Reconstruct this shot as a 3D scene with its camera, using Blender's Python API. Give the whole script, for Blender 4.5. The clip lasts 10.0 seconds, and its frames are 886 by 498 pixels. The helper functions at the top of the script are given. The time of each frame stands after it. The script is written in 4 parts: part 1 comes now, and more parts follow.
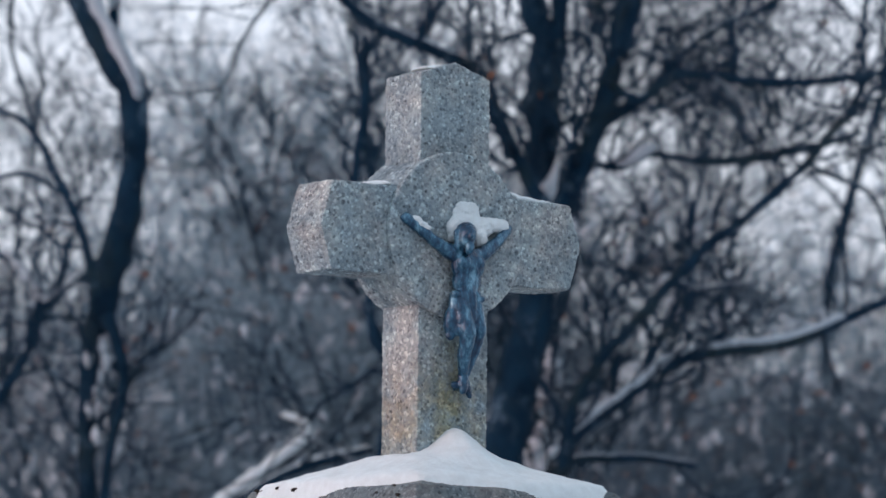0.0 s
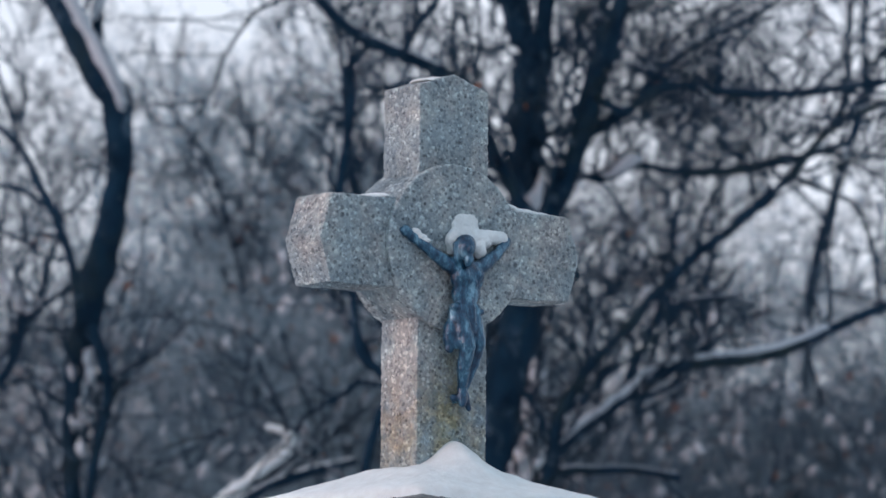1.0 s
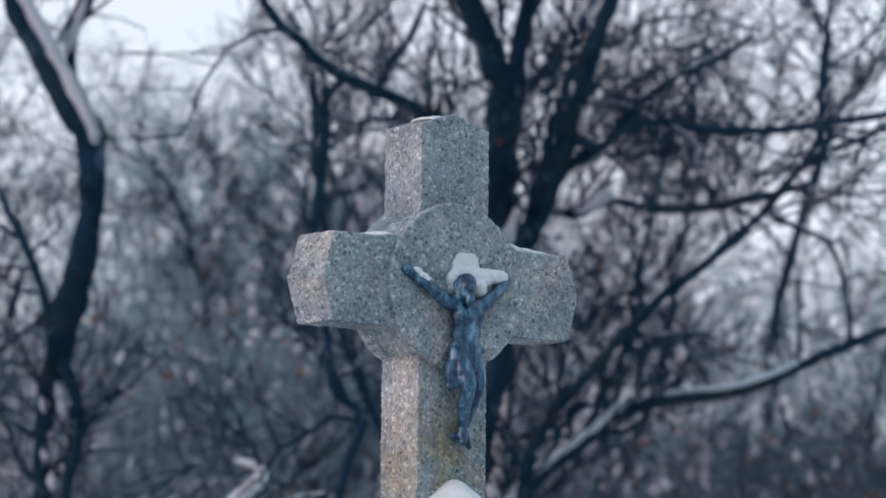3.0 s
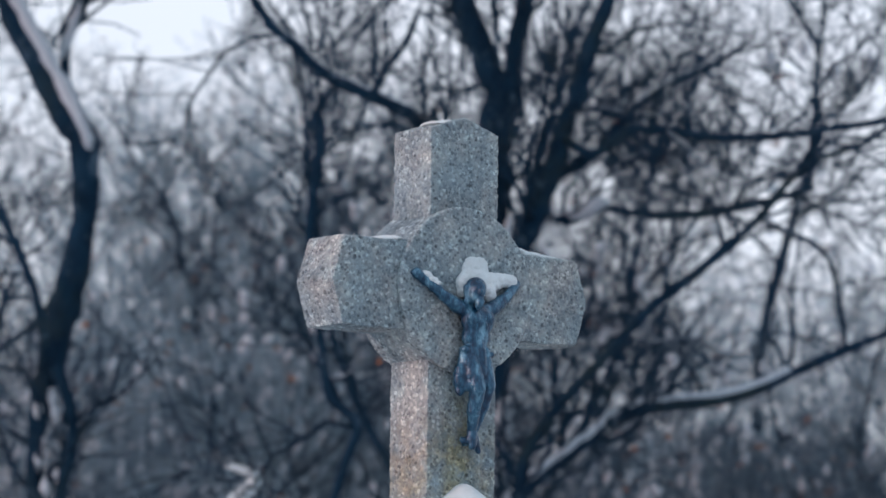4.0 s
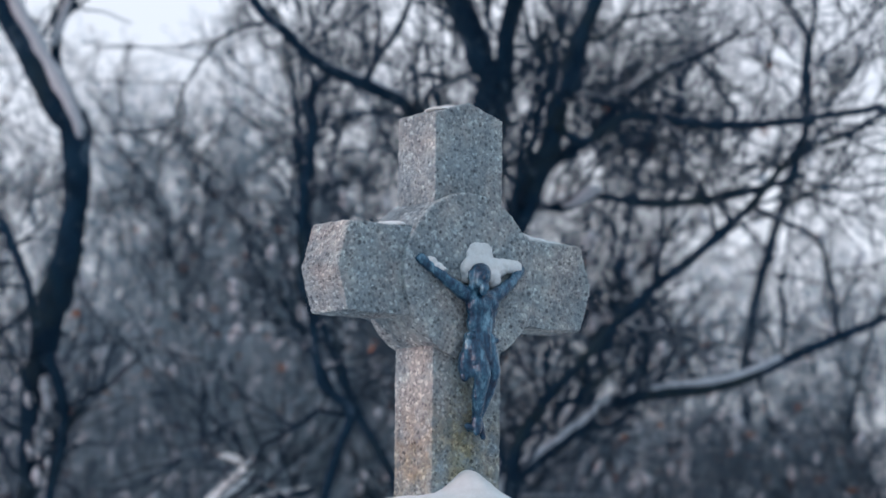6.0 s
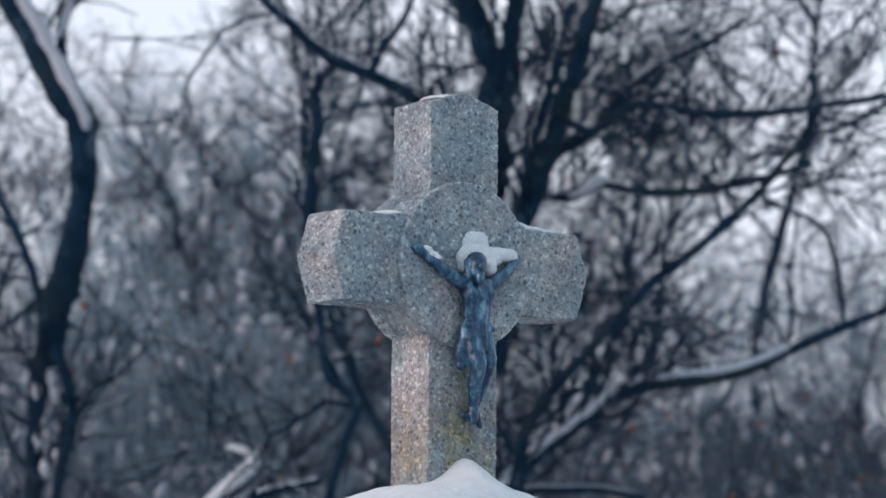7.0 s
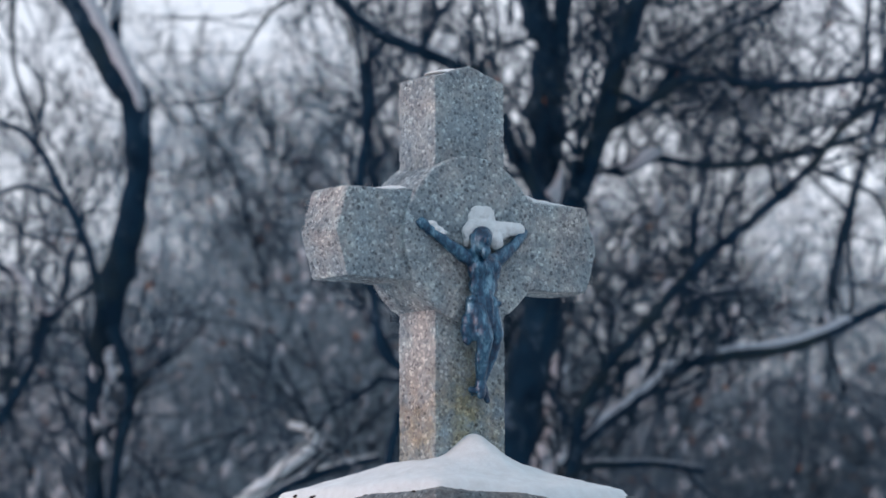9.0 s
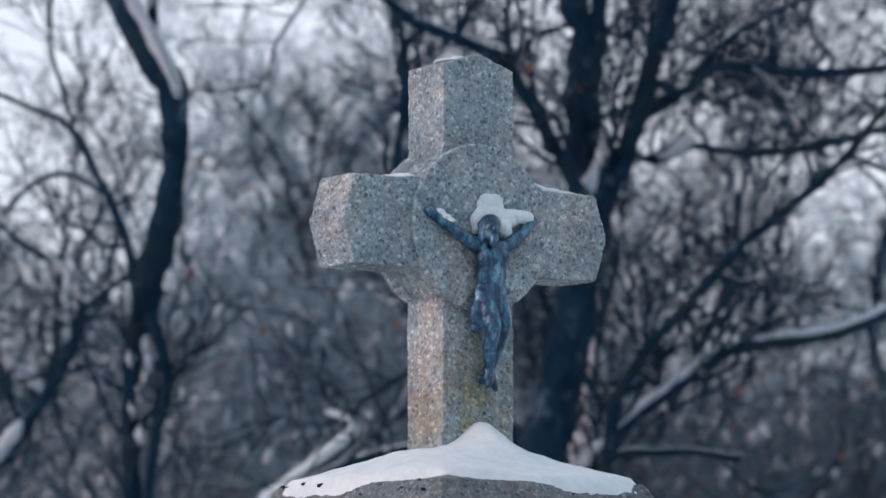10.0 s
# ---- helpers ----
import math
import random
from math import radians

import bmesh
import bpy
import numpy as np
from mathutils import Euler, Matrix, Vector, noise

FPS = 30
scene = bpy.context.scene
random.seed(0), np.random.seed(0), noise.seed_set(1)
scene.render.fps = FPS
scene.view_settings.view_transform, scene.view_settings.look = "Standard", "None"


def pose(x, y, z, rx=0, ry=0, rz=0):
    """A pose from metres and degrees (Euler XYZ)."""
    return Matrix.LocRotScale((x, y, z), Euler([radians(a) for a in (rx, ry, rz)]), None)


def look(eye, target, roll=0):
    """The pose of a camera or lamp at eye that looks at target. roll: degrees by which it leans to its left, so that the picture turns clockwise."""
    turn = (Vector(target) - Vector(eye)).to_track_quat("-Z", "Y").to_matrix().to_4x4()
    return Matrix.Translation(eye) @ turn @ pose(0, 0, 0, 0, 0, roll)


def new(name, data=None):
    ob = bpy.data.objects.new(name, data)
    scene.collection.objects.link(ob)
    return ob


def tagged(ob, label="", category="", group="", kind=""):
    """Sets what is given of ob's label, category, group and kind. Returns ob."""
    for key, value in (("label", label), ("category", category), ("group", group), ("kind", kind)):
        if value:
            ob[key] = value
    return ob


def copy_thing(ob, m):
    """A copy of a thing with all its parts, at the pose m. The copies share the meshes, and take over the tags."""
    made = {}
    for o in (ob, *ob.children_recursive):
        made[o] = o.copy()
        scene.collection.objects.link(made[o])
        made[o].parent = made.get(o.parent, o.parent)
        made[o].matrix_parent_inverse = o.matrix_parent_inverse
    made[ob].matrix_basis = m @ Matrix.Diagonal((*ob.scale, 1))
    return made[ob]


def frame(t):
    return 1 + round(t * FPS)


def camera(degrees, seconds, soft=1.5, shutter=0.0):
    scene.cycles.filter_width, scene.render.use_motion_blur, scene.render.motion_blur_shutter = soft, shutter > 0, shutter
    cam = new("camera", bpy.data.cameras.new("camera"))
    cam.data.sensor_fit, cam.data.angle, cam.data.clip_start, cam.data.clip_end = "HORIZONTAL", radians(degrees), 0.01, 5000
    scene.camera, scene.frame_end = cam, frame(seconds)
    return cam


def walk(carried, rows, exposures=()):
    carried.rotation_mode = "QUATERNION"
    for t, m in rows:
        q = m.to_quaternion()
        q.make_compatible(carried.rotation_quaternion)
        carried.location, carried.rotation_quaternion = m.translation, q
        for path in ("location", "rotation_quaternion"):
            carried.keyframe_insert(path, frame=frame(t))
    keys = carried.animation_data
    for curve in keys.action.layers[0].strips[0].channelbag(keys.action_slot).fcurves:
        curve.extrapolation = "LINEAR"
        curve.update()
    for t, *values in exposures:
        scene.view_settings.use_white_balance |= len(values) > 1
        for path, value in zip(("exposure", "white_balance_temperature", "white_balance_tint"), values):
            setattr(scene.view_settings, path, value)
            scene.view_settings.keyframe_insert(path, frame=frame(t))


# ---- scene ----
# ---- camera and walk ----
cam = camera(15.0, 10.0, soft=1.6)
cam.data.dof.use_dof = True
cam.data.dof.focus_distance = 7.52
cam.data.dof.aperture_fstop = 5.0

# seconds, eye x y z (m), heading, tilt, lean (degrees)
PATH = [
    (0.0, -4.6259, -6.0208, 1.5603, 37.348, 6.461, -0.671),
    (0.5, -4.6398, -5.9955, 1.5644, 37.560, 6.543, -0.641),
    (1.0, -4.6560, -5.9737, 1.5652, 37.761, 6.653, -0.560),
    (1.5, -4.6749, -5.9596, 1.5664, 37.955, 6.787, -0.529),
    (2.0, -4.6980, -5.9507, 1.5710, 38.146, 6.932, -0.548),
    (2.5, -4.7258, -5.9413, 1.5771, 38.348, 7.088, -0.665),
    (4.0, -4.7908, -5.8837, 1.5670, 38.799, 7.352, -0.806),
    (4.5, -4.8041, -5.8639, 1.5642, 38.900, 7.330, -0.811),
    (5.0, -4.8131, -5.8490, 1.5607, 39.006, 7.297, -0.762),
    (5.5, -4.8191, -5.8382, 1.5600, 39.077, 7.223, -0.749),
    (7.0, -4.7889, -5.8692, 1.5546, 38.856, 7.027, -0.492),
    (7.5, -4.7627, -5.8951, 1.5484, 38.601, 6.922, -0.307),
    (8.0, -4.7229, -5.9221, 1.5516, 38.266, 6.817, -0.095),
    (8.5, -4.6798, -5.9428, 1.5539, 37.820, 6.716, -0.072),
    (9.0, -4.6333, -5.9660, 1.5544, 37.373, 6.618, 0.058),
    (9.5, -4.5883, -5.9927, 1.5571, 36.897, 6.500, -0.058),
    (10.0, -4.5444, -6.0191, 1.5563, 36.447, 6.406, -0.097),
]
walk(cam, [(t, pose(x, y, z, 90 + tilt, 0, -head) @ pose(0, 0, 0, 0, 0, -lean)) for t, x, y, z, head, tilt, lean in PATH],
     exposures=[(0.0, 0.0, 5250, 6), (10.0, 0.0, 5250, 6)])

# ---- world and sun ----
SUN_EL, SUN_AZ = 13.0, 277.0
world = bpy.data.worlds.new("winter_sky")
scene.world = world
world.use_nodes = True
wn, wl = world.node_tree.nodes, world.node_tree.links
sky = wn.new("ShaderNodeTexSky")
sky.sky_type = "NISHITA"
sky.sun_disc = False
sky.sun_elevation = radians(SUN_EL)
sky.sun_rotation = radians(SUN_AZ)
sky.dust_density = 4.0
sky.air_density = 1.0
pale = wn.new("ShaderNodeHueSaturation")
pale.inputs["Saturation"].default_value = 0.35
pale.inputs["Value"].default_value = 0.45
wl.new(sky.outputs[0], pale.inputs["Color"])
# a thin even veil of cloud before the clear sky
veil = wn.new("ShaderNodeMix")
veil.data_type, veil.blend_type = "RGBA", "ADD"
veil.inputs[0].default_value = 1.0
veil.inputs[7].default_value = (7.9, 7.05, 6.5, 1)
wl.new(pale.outputs[0], veil.inputs[6])
wl.new(veil.outputs[2], wn["Background"].inputs["Color"])
wn["Background"].inputs["Strength"].default_value = 0.111

sun = new("sun", bpy.data.lights.new("sun", "SUN"))
sun.data.energy = 1.6
sun.data.angle = radians(9)
sun.data.color = (1.0, 0.38, 0.20)
az, el = radians(SUN_AZ), radians(SUN_EL)
toward = Vector((math.sin(az) * math.cos(el), math.cos(az) * math.cos(el), math.sin(el)))
sun.matrix_world = look(toward * 40, (0, 0, 0))


# ---- materials ----
def material(name, rough=0.9, metal=0.0, gloss=0.12):
    m = bpy.data.materials.new(name)
    m.use_nodes = True
    b = m.node_tree.nodes["Principled BSDF"]
    b.inputs["Roughness"].default_value = rough
    b.inputs["Metallic"].default_value = metal
    b.inputs["Specular IOR Level"].default_value = gloss
    return m, m.node_tree.nodes, m.node_tree.links, b


def ramp(nodes, stops):
    r = nodes.new("ShaderNodeValToRGB")
    while len(r.color_ramp.elements) < len(stops):
        r.color_ramp.elements.new(0.5)
    for e, (p, c) in zip(r.color_ramp.elements, stops):
        e.position, e.color = p, (*c, 1)
    return r


def mix(nodes, links, a, b, fac, mode="MIX"):
    n = nodes.new("ShaderNodeMix")
    n.data_type, n.blend_type = "RGBA", mode
    for sock, v in ((n.inputs[0], fac), (n.inputs[6], a), (n.inputs[7], b)):
        if hasattr(v, "links"):
            links.new(v, sock)
        elif isinstance(v, tuple):
            sock.default_value = (*v, 1)
        else:
            sock.default_value = v
    return n.outputs[2]


def noise_tex(nodes, links, coord, scale, detail=4.0, rough=0.55):
    n = nodes.new("ShaderNodeTexNoise")
    n.inputs["Scale"].default_value = scale
    n.inputs["Detail"].default_value = detail
    n.inputs["Roughness"].default_value = rough
    links.new(coord, n.inputs["Vector"])
    return n.outputs[0]


def bump(nodes, links, b, height, strength, distance):
    n = nodes.new("ShaderNodeBump")
    n.inputs["Strength"].default_value = strength
    n.inputs["Distance"].default_value = distance
    links.new(height, n.inputs["Height"])
    links.new(n.outputs[0], b.inputs["Normal"])
    return n


def stone_material(name, tint, stain_z):
    """Weathered cast stone with exposed grit, damp blotches and rusty streaks."""
    m, n, l, b = material(name, 0.92)
    co = n.new("ShaderNodeTexCoord").outputs["Object"]
    grit = n.new("ShaderNodeTexVoronoi")
    grit.inputs["Scale"].default_value = 150
    l.new(co, grit.inputs["Vector"])
    cell = n.new("ShaderNodeSeparateColor")
    l.new(grit.outputs["Color"], cell.inputs[0])
    grains = ramp(n, [(0.0, (0.135, 0.135, 0.14)), (0.12, (0.18, 0.18, 0.182)), (0.50, (0.205, 0.203, 0.198)), (0.86, (0.25, 0.245, 0.236)), (1.0, (0.36, 0.352, 0.338))])
    l.new(cell.outputs[0], grains.inputs[0])
    big = n.new("ShaderNodeTexVoronoi")
    big.inputs["Scale"].default_value = 84
    l.new(co, big.inputs["Vector"])
    pit = ramp(n, [(0.0, (0.42, 0.42, 0.43)), (0.22, (0.62, 0.62, 0.63)), (0.34, (1, 1, 1))])
    l.new(big.outputs["Distance"], pit.inputs[0])
    sel = n.new("ShaderNodeSeparateColor")
    l.new(big.outputs["Color"], sel.inputs[0])
    pick = n.new("ShaderNodeMath")
    pick.operation = "GREATER_THAN"
    pick.inputs[1].default_value = 0.77
    l.new(sel.outputs[1], pick.inputs[0])
    col = mix(n, l, grains.outputs[0], pit.outputs[0], pick.outputs[0], "MULTIPLY")
    blot = ramp(n, [(0.32, (0.52, 0.55, 0.58)), (0.45, (0.84, 0.85, 0.87)), (0.55, (1.0, 1.0, 1.0)), (0.68, (1.30, 1.27, 1.22))])
    l.new(noise_tex(n, l, co, 7, 7, 0.68), blot.inputs[0])
    col = mix(n, l, col, blot.outputs[0], 1.0, "MULTIPLY")
    mott = ramp(n, [(0.32, (0.50, 0.52, 0.54)), (0.46, (0.86, 0.87, 0.88)), (0.58, (1.02, 1.02, 1.01)), (0.72, (1.30, 1.27, 1.22))])
    l.new(noise_tex(n, l, co, 24, 8, 0.78), mott.inputs[0])
    col = mix(n, l, col, mott.outputs[0], 1.0, "MULTIPLY")
    crust = ramp(n, [(0.60, (0, 0, 0)), (0.70, (1, 1, 1))])
    l.new(noise_tex(n, l, co, 31, 7, 0.70), crust.inputs[0])
    col = mix(n, l, col, mix(n, l, col, (0.40, 0.41, 0.40), 0.7), crust.outputs[0])
    hole = n.new("ShaderNodeTexVoronoi")
    hole.inputs["Scale"].default_value = 58
    l.new(co, hole.inputs["Vector"])
    hsel = n.new("ShaderNodeSeparateColor")
    l.new(hole.outputs["Color"], hsel.inputs[0])
    hgap = n.new("ShaderNodeMath")
    hgap.operation = "MULTIPLY_ADD"
    l.new(hsel.outputs[0], hgap.inputs[0])
    hgap.inputs[1].default_value = -0.30
    l.new(hole.outputs["Distance"], hgap.inputs[2])
    dark = ramp(n, [(0.0, (0.45, 0.45, 0.47)), (0.06, (1, 1, 1))])
    l.new(hgap.outputs[0], dark.inputs[0])
    col = mix(n, l, col, dark.outputs[0], 0.85, "MULTIPLY")
    # edges and grains rubbed pale
    geo = n.new("ShaderNodeNewGeometry")
    rubbed = ramp(n, [(0.515, (0, 0, 0)), (0.60, (1, 1, 1))])
    l.new(geo.outputs["Pointiness"], rubbed.inputs[0])
    col = mix(n, l, col, mix(n, l, col, (1.5, 1.48, 1.45), 1.0, "MULTIPLY"), rubbed.outputs[0])
    # the tint's blue carries the cool cast of the light into the stone
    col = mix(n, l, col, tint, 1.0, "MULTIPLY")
    earth = ramp(n, [(0.40, (0.91, 0.96, 1.0)), (0.50, (0.97, 0.97, 0.97)), (0.62, (1.06, 0.95, 0.91))])
    l.new(noise_tex(n, l, co, 5.5, 7, 0.7), earth.inputs[0])
    col = mix(n, l, col, earth.outputs[0], 1.0, "MULTIPLY")
    # rust and algae washed down the lower shaft
    xyz = n.new("ShaderNodeSeparateXYZ")
    l.new(co, xyz.inputs[0])
    band = n.new("ShaderNodeMapRange")
    band.interpolation_type = "SMOOTHSTEP"
    band.inputs[1].default_value, band.inputs[2].default_value = stain_z + 0.14, stain_z
    l.new(xyz.outputs[2], band.inputs[0])
    spots = ramp(n, [(0.40, (0, 0, 0)), (0.62, (1, 1, 1))])
    l.new(noise_tex(n, l, co, 9, 6, 0.65), spots.inputs[0])
    wet = n.new("ShaderNodeMath")
    wet.operation = "MULTIPLY"
    l.new(band.outputs[0], wet.inputs[0])
    l.new(spots.outputs[0], wet.inputs[1])
    col = mix(n, l, col, mix(n, l, col, (1.12, 0.90, 0.66), 1.0, "MULTIPLY"), wet.outputs[0])
    # a greenish run below the figure's feet
    feet = n.new("ShaderNodeVectorMath")
    feet.operation = "DISTANCE"
    feet.inputs[1].default_value = (-0.004, 0.0, stain_z + 0.02)
    squash = n.new("ShaderNodeMapping")
    squash.inputs["Scale"].default_value = (1.0, 1.0, 0.40)
    squash.inputs["Location"].default_value = (0.0, 0.0, (stain_z + 0.02) * 0.60)
    l.new(co, squash.inputs["Vector"])
    l.new(squash.outputs[0], feet.inputs[0])
    run = n.new("ShaderNodeMapRange")
    run.interpolation_type = "SMOOTHSTEP"
    run.inputs[1].default_value, run.inputs[2].default_value = 0.075, 0.015
    l.new(feet.outputs["Value"], run.inputs[0])
    ragged = ramp(n, [(0.38, (0, 0, 0)), (0.56, (1, 1, 1))])
    l.new(noise_tex(n, l, co, 22, 6, 0.7), ragged.inputs[0])
    algae = n.new("ShaderNodeMath")
    algae.operation = "MULTIPLY"
    l.new(run.outputs[0], algae.inputs[0])
    l.new(ragged.outputs[0], algae.inputs[1])
    col = mix(n, l, col, mix(n, l, col, (0.92, 0.86, 0.62), 1.0, "MULTIPLY"), algae.outputs[0])
    l.new(col, b.inputs["Base Color"])
    hsum = n.new("ShaderNodeMath")
    hsum.operation = "MULTIPLY_ADD"
    l.new(grit.outputs["Distance"], hsum.inputs[0])
    hsum.inputs[1].default_value = -0.7
    l.new(noise_tex(n, l, co, 70, 6, 0.7), hsum.inputs[2])
    bump(n, l, b, hsum.outputs[0], 0.8, 0.005)
    return m


def snow_material(name, scale=60, white=(0.605, 0.69, 0.73)):
    m, n, l, b = material(name, 0.75)
    co = n.new("ShaderNodeTexCoord").outputs["Object"]
    c = ramp(n, [(0.3, tuple(v * 0.80 for v in white)), (0.7, white)])
    l.new(noise_tex(n, l, co, scale * 0.35, 7, 0.7), c.inputs[0])
    l.new(c.outputs[0], b.inputs["Base Color"])
    b.inputs["Subsurface Weight"].default_value = 0.15
    b.inputs["Subsurface Radius"].default_value = (0.012, 0.014, 0.016)
    bump(n, l, b, noise_tex(n, l, co, scale * 1.3, 8, 0.72), 0.6, 0.007)
    return m


def bark_material(name, dark, light, green=0.0, dust=0.0):
    m, n, l, b = material(name, 0.95)
    co = n.new("ShaderNodeTexCoord").outputs["Object"]
    c = ramp(n, [(0.3, dark), (0.72, light)])
    l.new(noise_tex(n, l, co, 7, 7, 0.65), c.inputs[0])
    col = c.outputs[0]
    if green:
        moss = ramp(n, [(0.52, (0, 0, 0)), (0.7, (1, 1, 1))])
        l.new(noise_tex(n, l, co, 2.2, 3), moss.inputs[0])
        col = mix(n, l, col, mix(n, l, col, (0.045, 0.055, 0.02), green), moss.outputs[0])
    if dust:
        blown = ramp(n, [(0.57, (0, 0, 0)), (0.70, (dust, dust, dust))])
        l.new(noise_tex(n, l, co, 5.5, 8, 0.72), blown.inputs[0])
        col = mix(n, l, col, (0.15, 0.23, 0.31), blown.outputs[0])
    l.new(col, b.inputs["Base Color"])
    bump(n, l, b, noise_tex(n, l, co, 34, 6, 0.7), 0.8, 0.02)
    b.inputs["Specular IOR Level"].default_value = 0.1
    return m


def metal_material():
    """Dark blue-grey patinated cast metal, its highlights painted in as pale vertical streaks."""
    m, n, l, b = material("highlit_patina_metal", 0.30, 0.35, 0.6)
    co = n.new("ShaderNodeTexCoord").outputs["Object"]
    run = n.new("ShaderNodeMapping")
    run.inputs["Scale"].default_value = (1, 1, 0.4)
    l.new(co, run.inputs["Vector"])
    c = ramp(n, [(0.32, (0.001, 0.009, 0.029)), (0.45, (0.004, 0.032, 0.076)), (0.54, (0.026, 0.088, 0.155)), (0.65, (0.13, 0.26, 0.36))])
    l.new(noise_tex(n, l, run.outputs[0], 38, 7, 0.72), c.inputs[0])
    l.new(c.outputs[0], b.inputs["Base Color"])
    bump(n, l, b, noise_tex(n, l, co, 130, 5, 0.6), 0.6, 0.003)
    return m


def ground_material():
    """Thin snow; unseen dark litter and grass added to cut the light bounced upward."""
    m, n, l, b = material("thin_snow_added_litter", 0.9)
    co = n.new("ShaderNodeTexCoord").outputs["Object"]
    patch = ramp(n, [(0.32, (0.06, 0.05, 0.045)), (0.41, (0.20, 0.18, 0.17)), (0.48, (0.60, 0.61, 0.63)), (0.8, (0.72, 0.73, 0.745))])
    l.new(noise_tex(n, l, co, 1.6, 8, 0.68), patch.inputs[0])
    l.new(patch.outputs[0], b.inputs["Base Color"])
    bump(n, l, b, noise_tex(n, l, co, 9, 7, 0.7), 0.7, 0.05)
    return m


# blue share of both tints: cool light painted into grey stone
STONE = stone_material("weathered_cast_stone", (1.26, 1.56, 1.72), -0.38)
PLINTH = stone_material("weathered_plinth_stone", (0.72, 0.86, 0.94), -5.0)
SNOW = snow_material("settled_snow")
GROUND_SNOW = ground_material()
# same snow as SNOW, darkened and blued: the wood's shade painted in
SHADED_STEM_SNOW = snow_material("shaded_stem_snow", 25, (0.55, 0.66, 0.72))
SHADED_SNOW = snow_material("shaded_snow", 25, (0.36, 0.42, 0.48))
# bark and twigs blued, the cool shade of the wood put into their colour
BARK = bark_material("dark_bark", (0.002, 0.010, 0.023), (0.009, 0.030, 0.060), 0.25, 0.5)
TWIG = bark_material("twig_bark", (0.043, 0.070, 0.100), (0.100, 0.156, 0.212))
METAL = metal_material()
# distance haze put into the twig colour, paler and bluer, with some snow dust
HAZY_TWIG = bark_material("hazy_dusted_twig", (0.113, 0.163, 0.206), (0.262, 0.363, 0.438))
LEAF = bark_material("withered_leaf", (0.12, 0.055, 0.03), (0.24, 0.115, 0.055))
DEBRIS = bark_material("rotten_leaf", (0.012, 0.011, 0.012), (0.04, 0.034, 0.03))


# ---- mesh tools ----
def part(name, data, mat, parent=None, label=""):
    """Link a bmesh or mesh as one object, under a thing if one is given."""
    if isinstance(data, bmesh.types.BMesh):
        me = bpy.data.meshes.new(name)
        data.to_mesh(me)
        data.free()
    else:
        me = data
    me.name = name
    if not me.materials:
        me.materials.append(mat)
    ob = new(name, me)
    ob.parent = parent
    return tagged(ob, label)


def smooth(ob):
    ob.data.polygons.foreach_set("use_smooth", [True] * len(ob.data.polygons))
    return ob


class Tubes:
    """Collects tapered tubes into one mesh."""

    def __init__(self):
        self.v, self.f = [], []

    def tube(self, pts, radii, sides=6, caps=True):
        pts = [Vector(p) for p in pts]
        last, n = len(pts) - 1, Vector((0.31, 0.17, 0.93))
        base = len(self.v)
        for i, p in enumerate(pts):
            d = (pts[min(i + 1, last)] - pts[max(i - 1, 0)]).normalized()
            n = n - d * n.dot(d)
            if n.length < 1e-3:
                n = d.orthogonal()
            n.normalize()
            b = d.cross(n)
            for k in range(sides):
                a = 2 * math.pi * k / sides
                self.v.append(p + (n * math.cos(a) + b * math.sin(a)) * radii[i])
        for i in range(last):
            for k in range(sides):
                k2 = (k + 1) % sides
                self.f.append((base + i * sides + k, base + i * sides + k2, base + (i + 1) * sides + k2, base + (i + 1) * sides + k))
        if not caps:
            return
        self.f.append(tuple(base + k for k in reversed(range(sides))))
        self.f.append(tuple(base + last * sides + k for k in range(sides)))

    def snow(self, pts, radii, sides=5, lift=0.6, wide=0.85, steep=0.9):
        """A ridge of snow along the upper side of a branch, where it is not too steep."""
        run, rr = [], []
        for i, p in enumerate(pts):
            d = (Vector(pts[min(i + 1, len(pts) - 1)]) - Vector(pts[max(i - 1, 0)])).normalized()
            up = Vector((0, 0, 1)) - d * d.z
            if abs(d.z) < steep and up.length > 0.05:
                w = 0.92 + 0.2 * noise.noise(Vector(p) * 5)
                run.append(Vector(p) + up.normalized() * radii[i] * lift)
                rr.append(radii[i] * wide * w)
            else:
                if len(run) > 5:
                    rr[0] *= 0.3
                    rr[-1] *= 0.3
                    self.tube(run, rr, sides)
                run, rr = [], []
        if len(run) > (5 if sides > 5 else 1):
            rr[0] *= 0.3
            rr[-1] *= 0.3
            self.tube(run, rr, sides)

    def leaf(self, p, size, rng):
        d = Vector((rng.uniform(-1, 1), rng.uniform(-1, 1), rng.uniform(-1, 0.2))).normalized()
        s = d.orthogonal().normalized() * size * 0.4
        up = d.cross(s).normalized() * size * 0.12
        b = len(self.v)
        p = Vector(p)
        self.v += [p, p + d * size * 0.5 + s + up, p + d * size, p + d * size * 0.5 - s + up, p + d * size * 0.5 - up]
        self.f += [(b, b + 1, b + 4), (b + 1, b + 2, b + 4), (b + 2, b + 3, b + 4), (b + 3, b, b + 4)]

    def mesh(self, name):
        me = bpy.data.meshes.new(name)
        me.from_pydata(self.v, [], self.f)
        me.polygons.foreach_set("use_smooth", [True] * len(me.polygons))
        return me


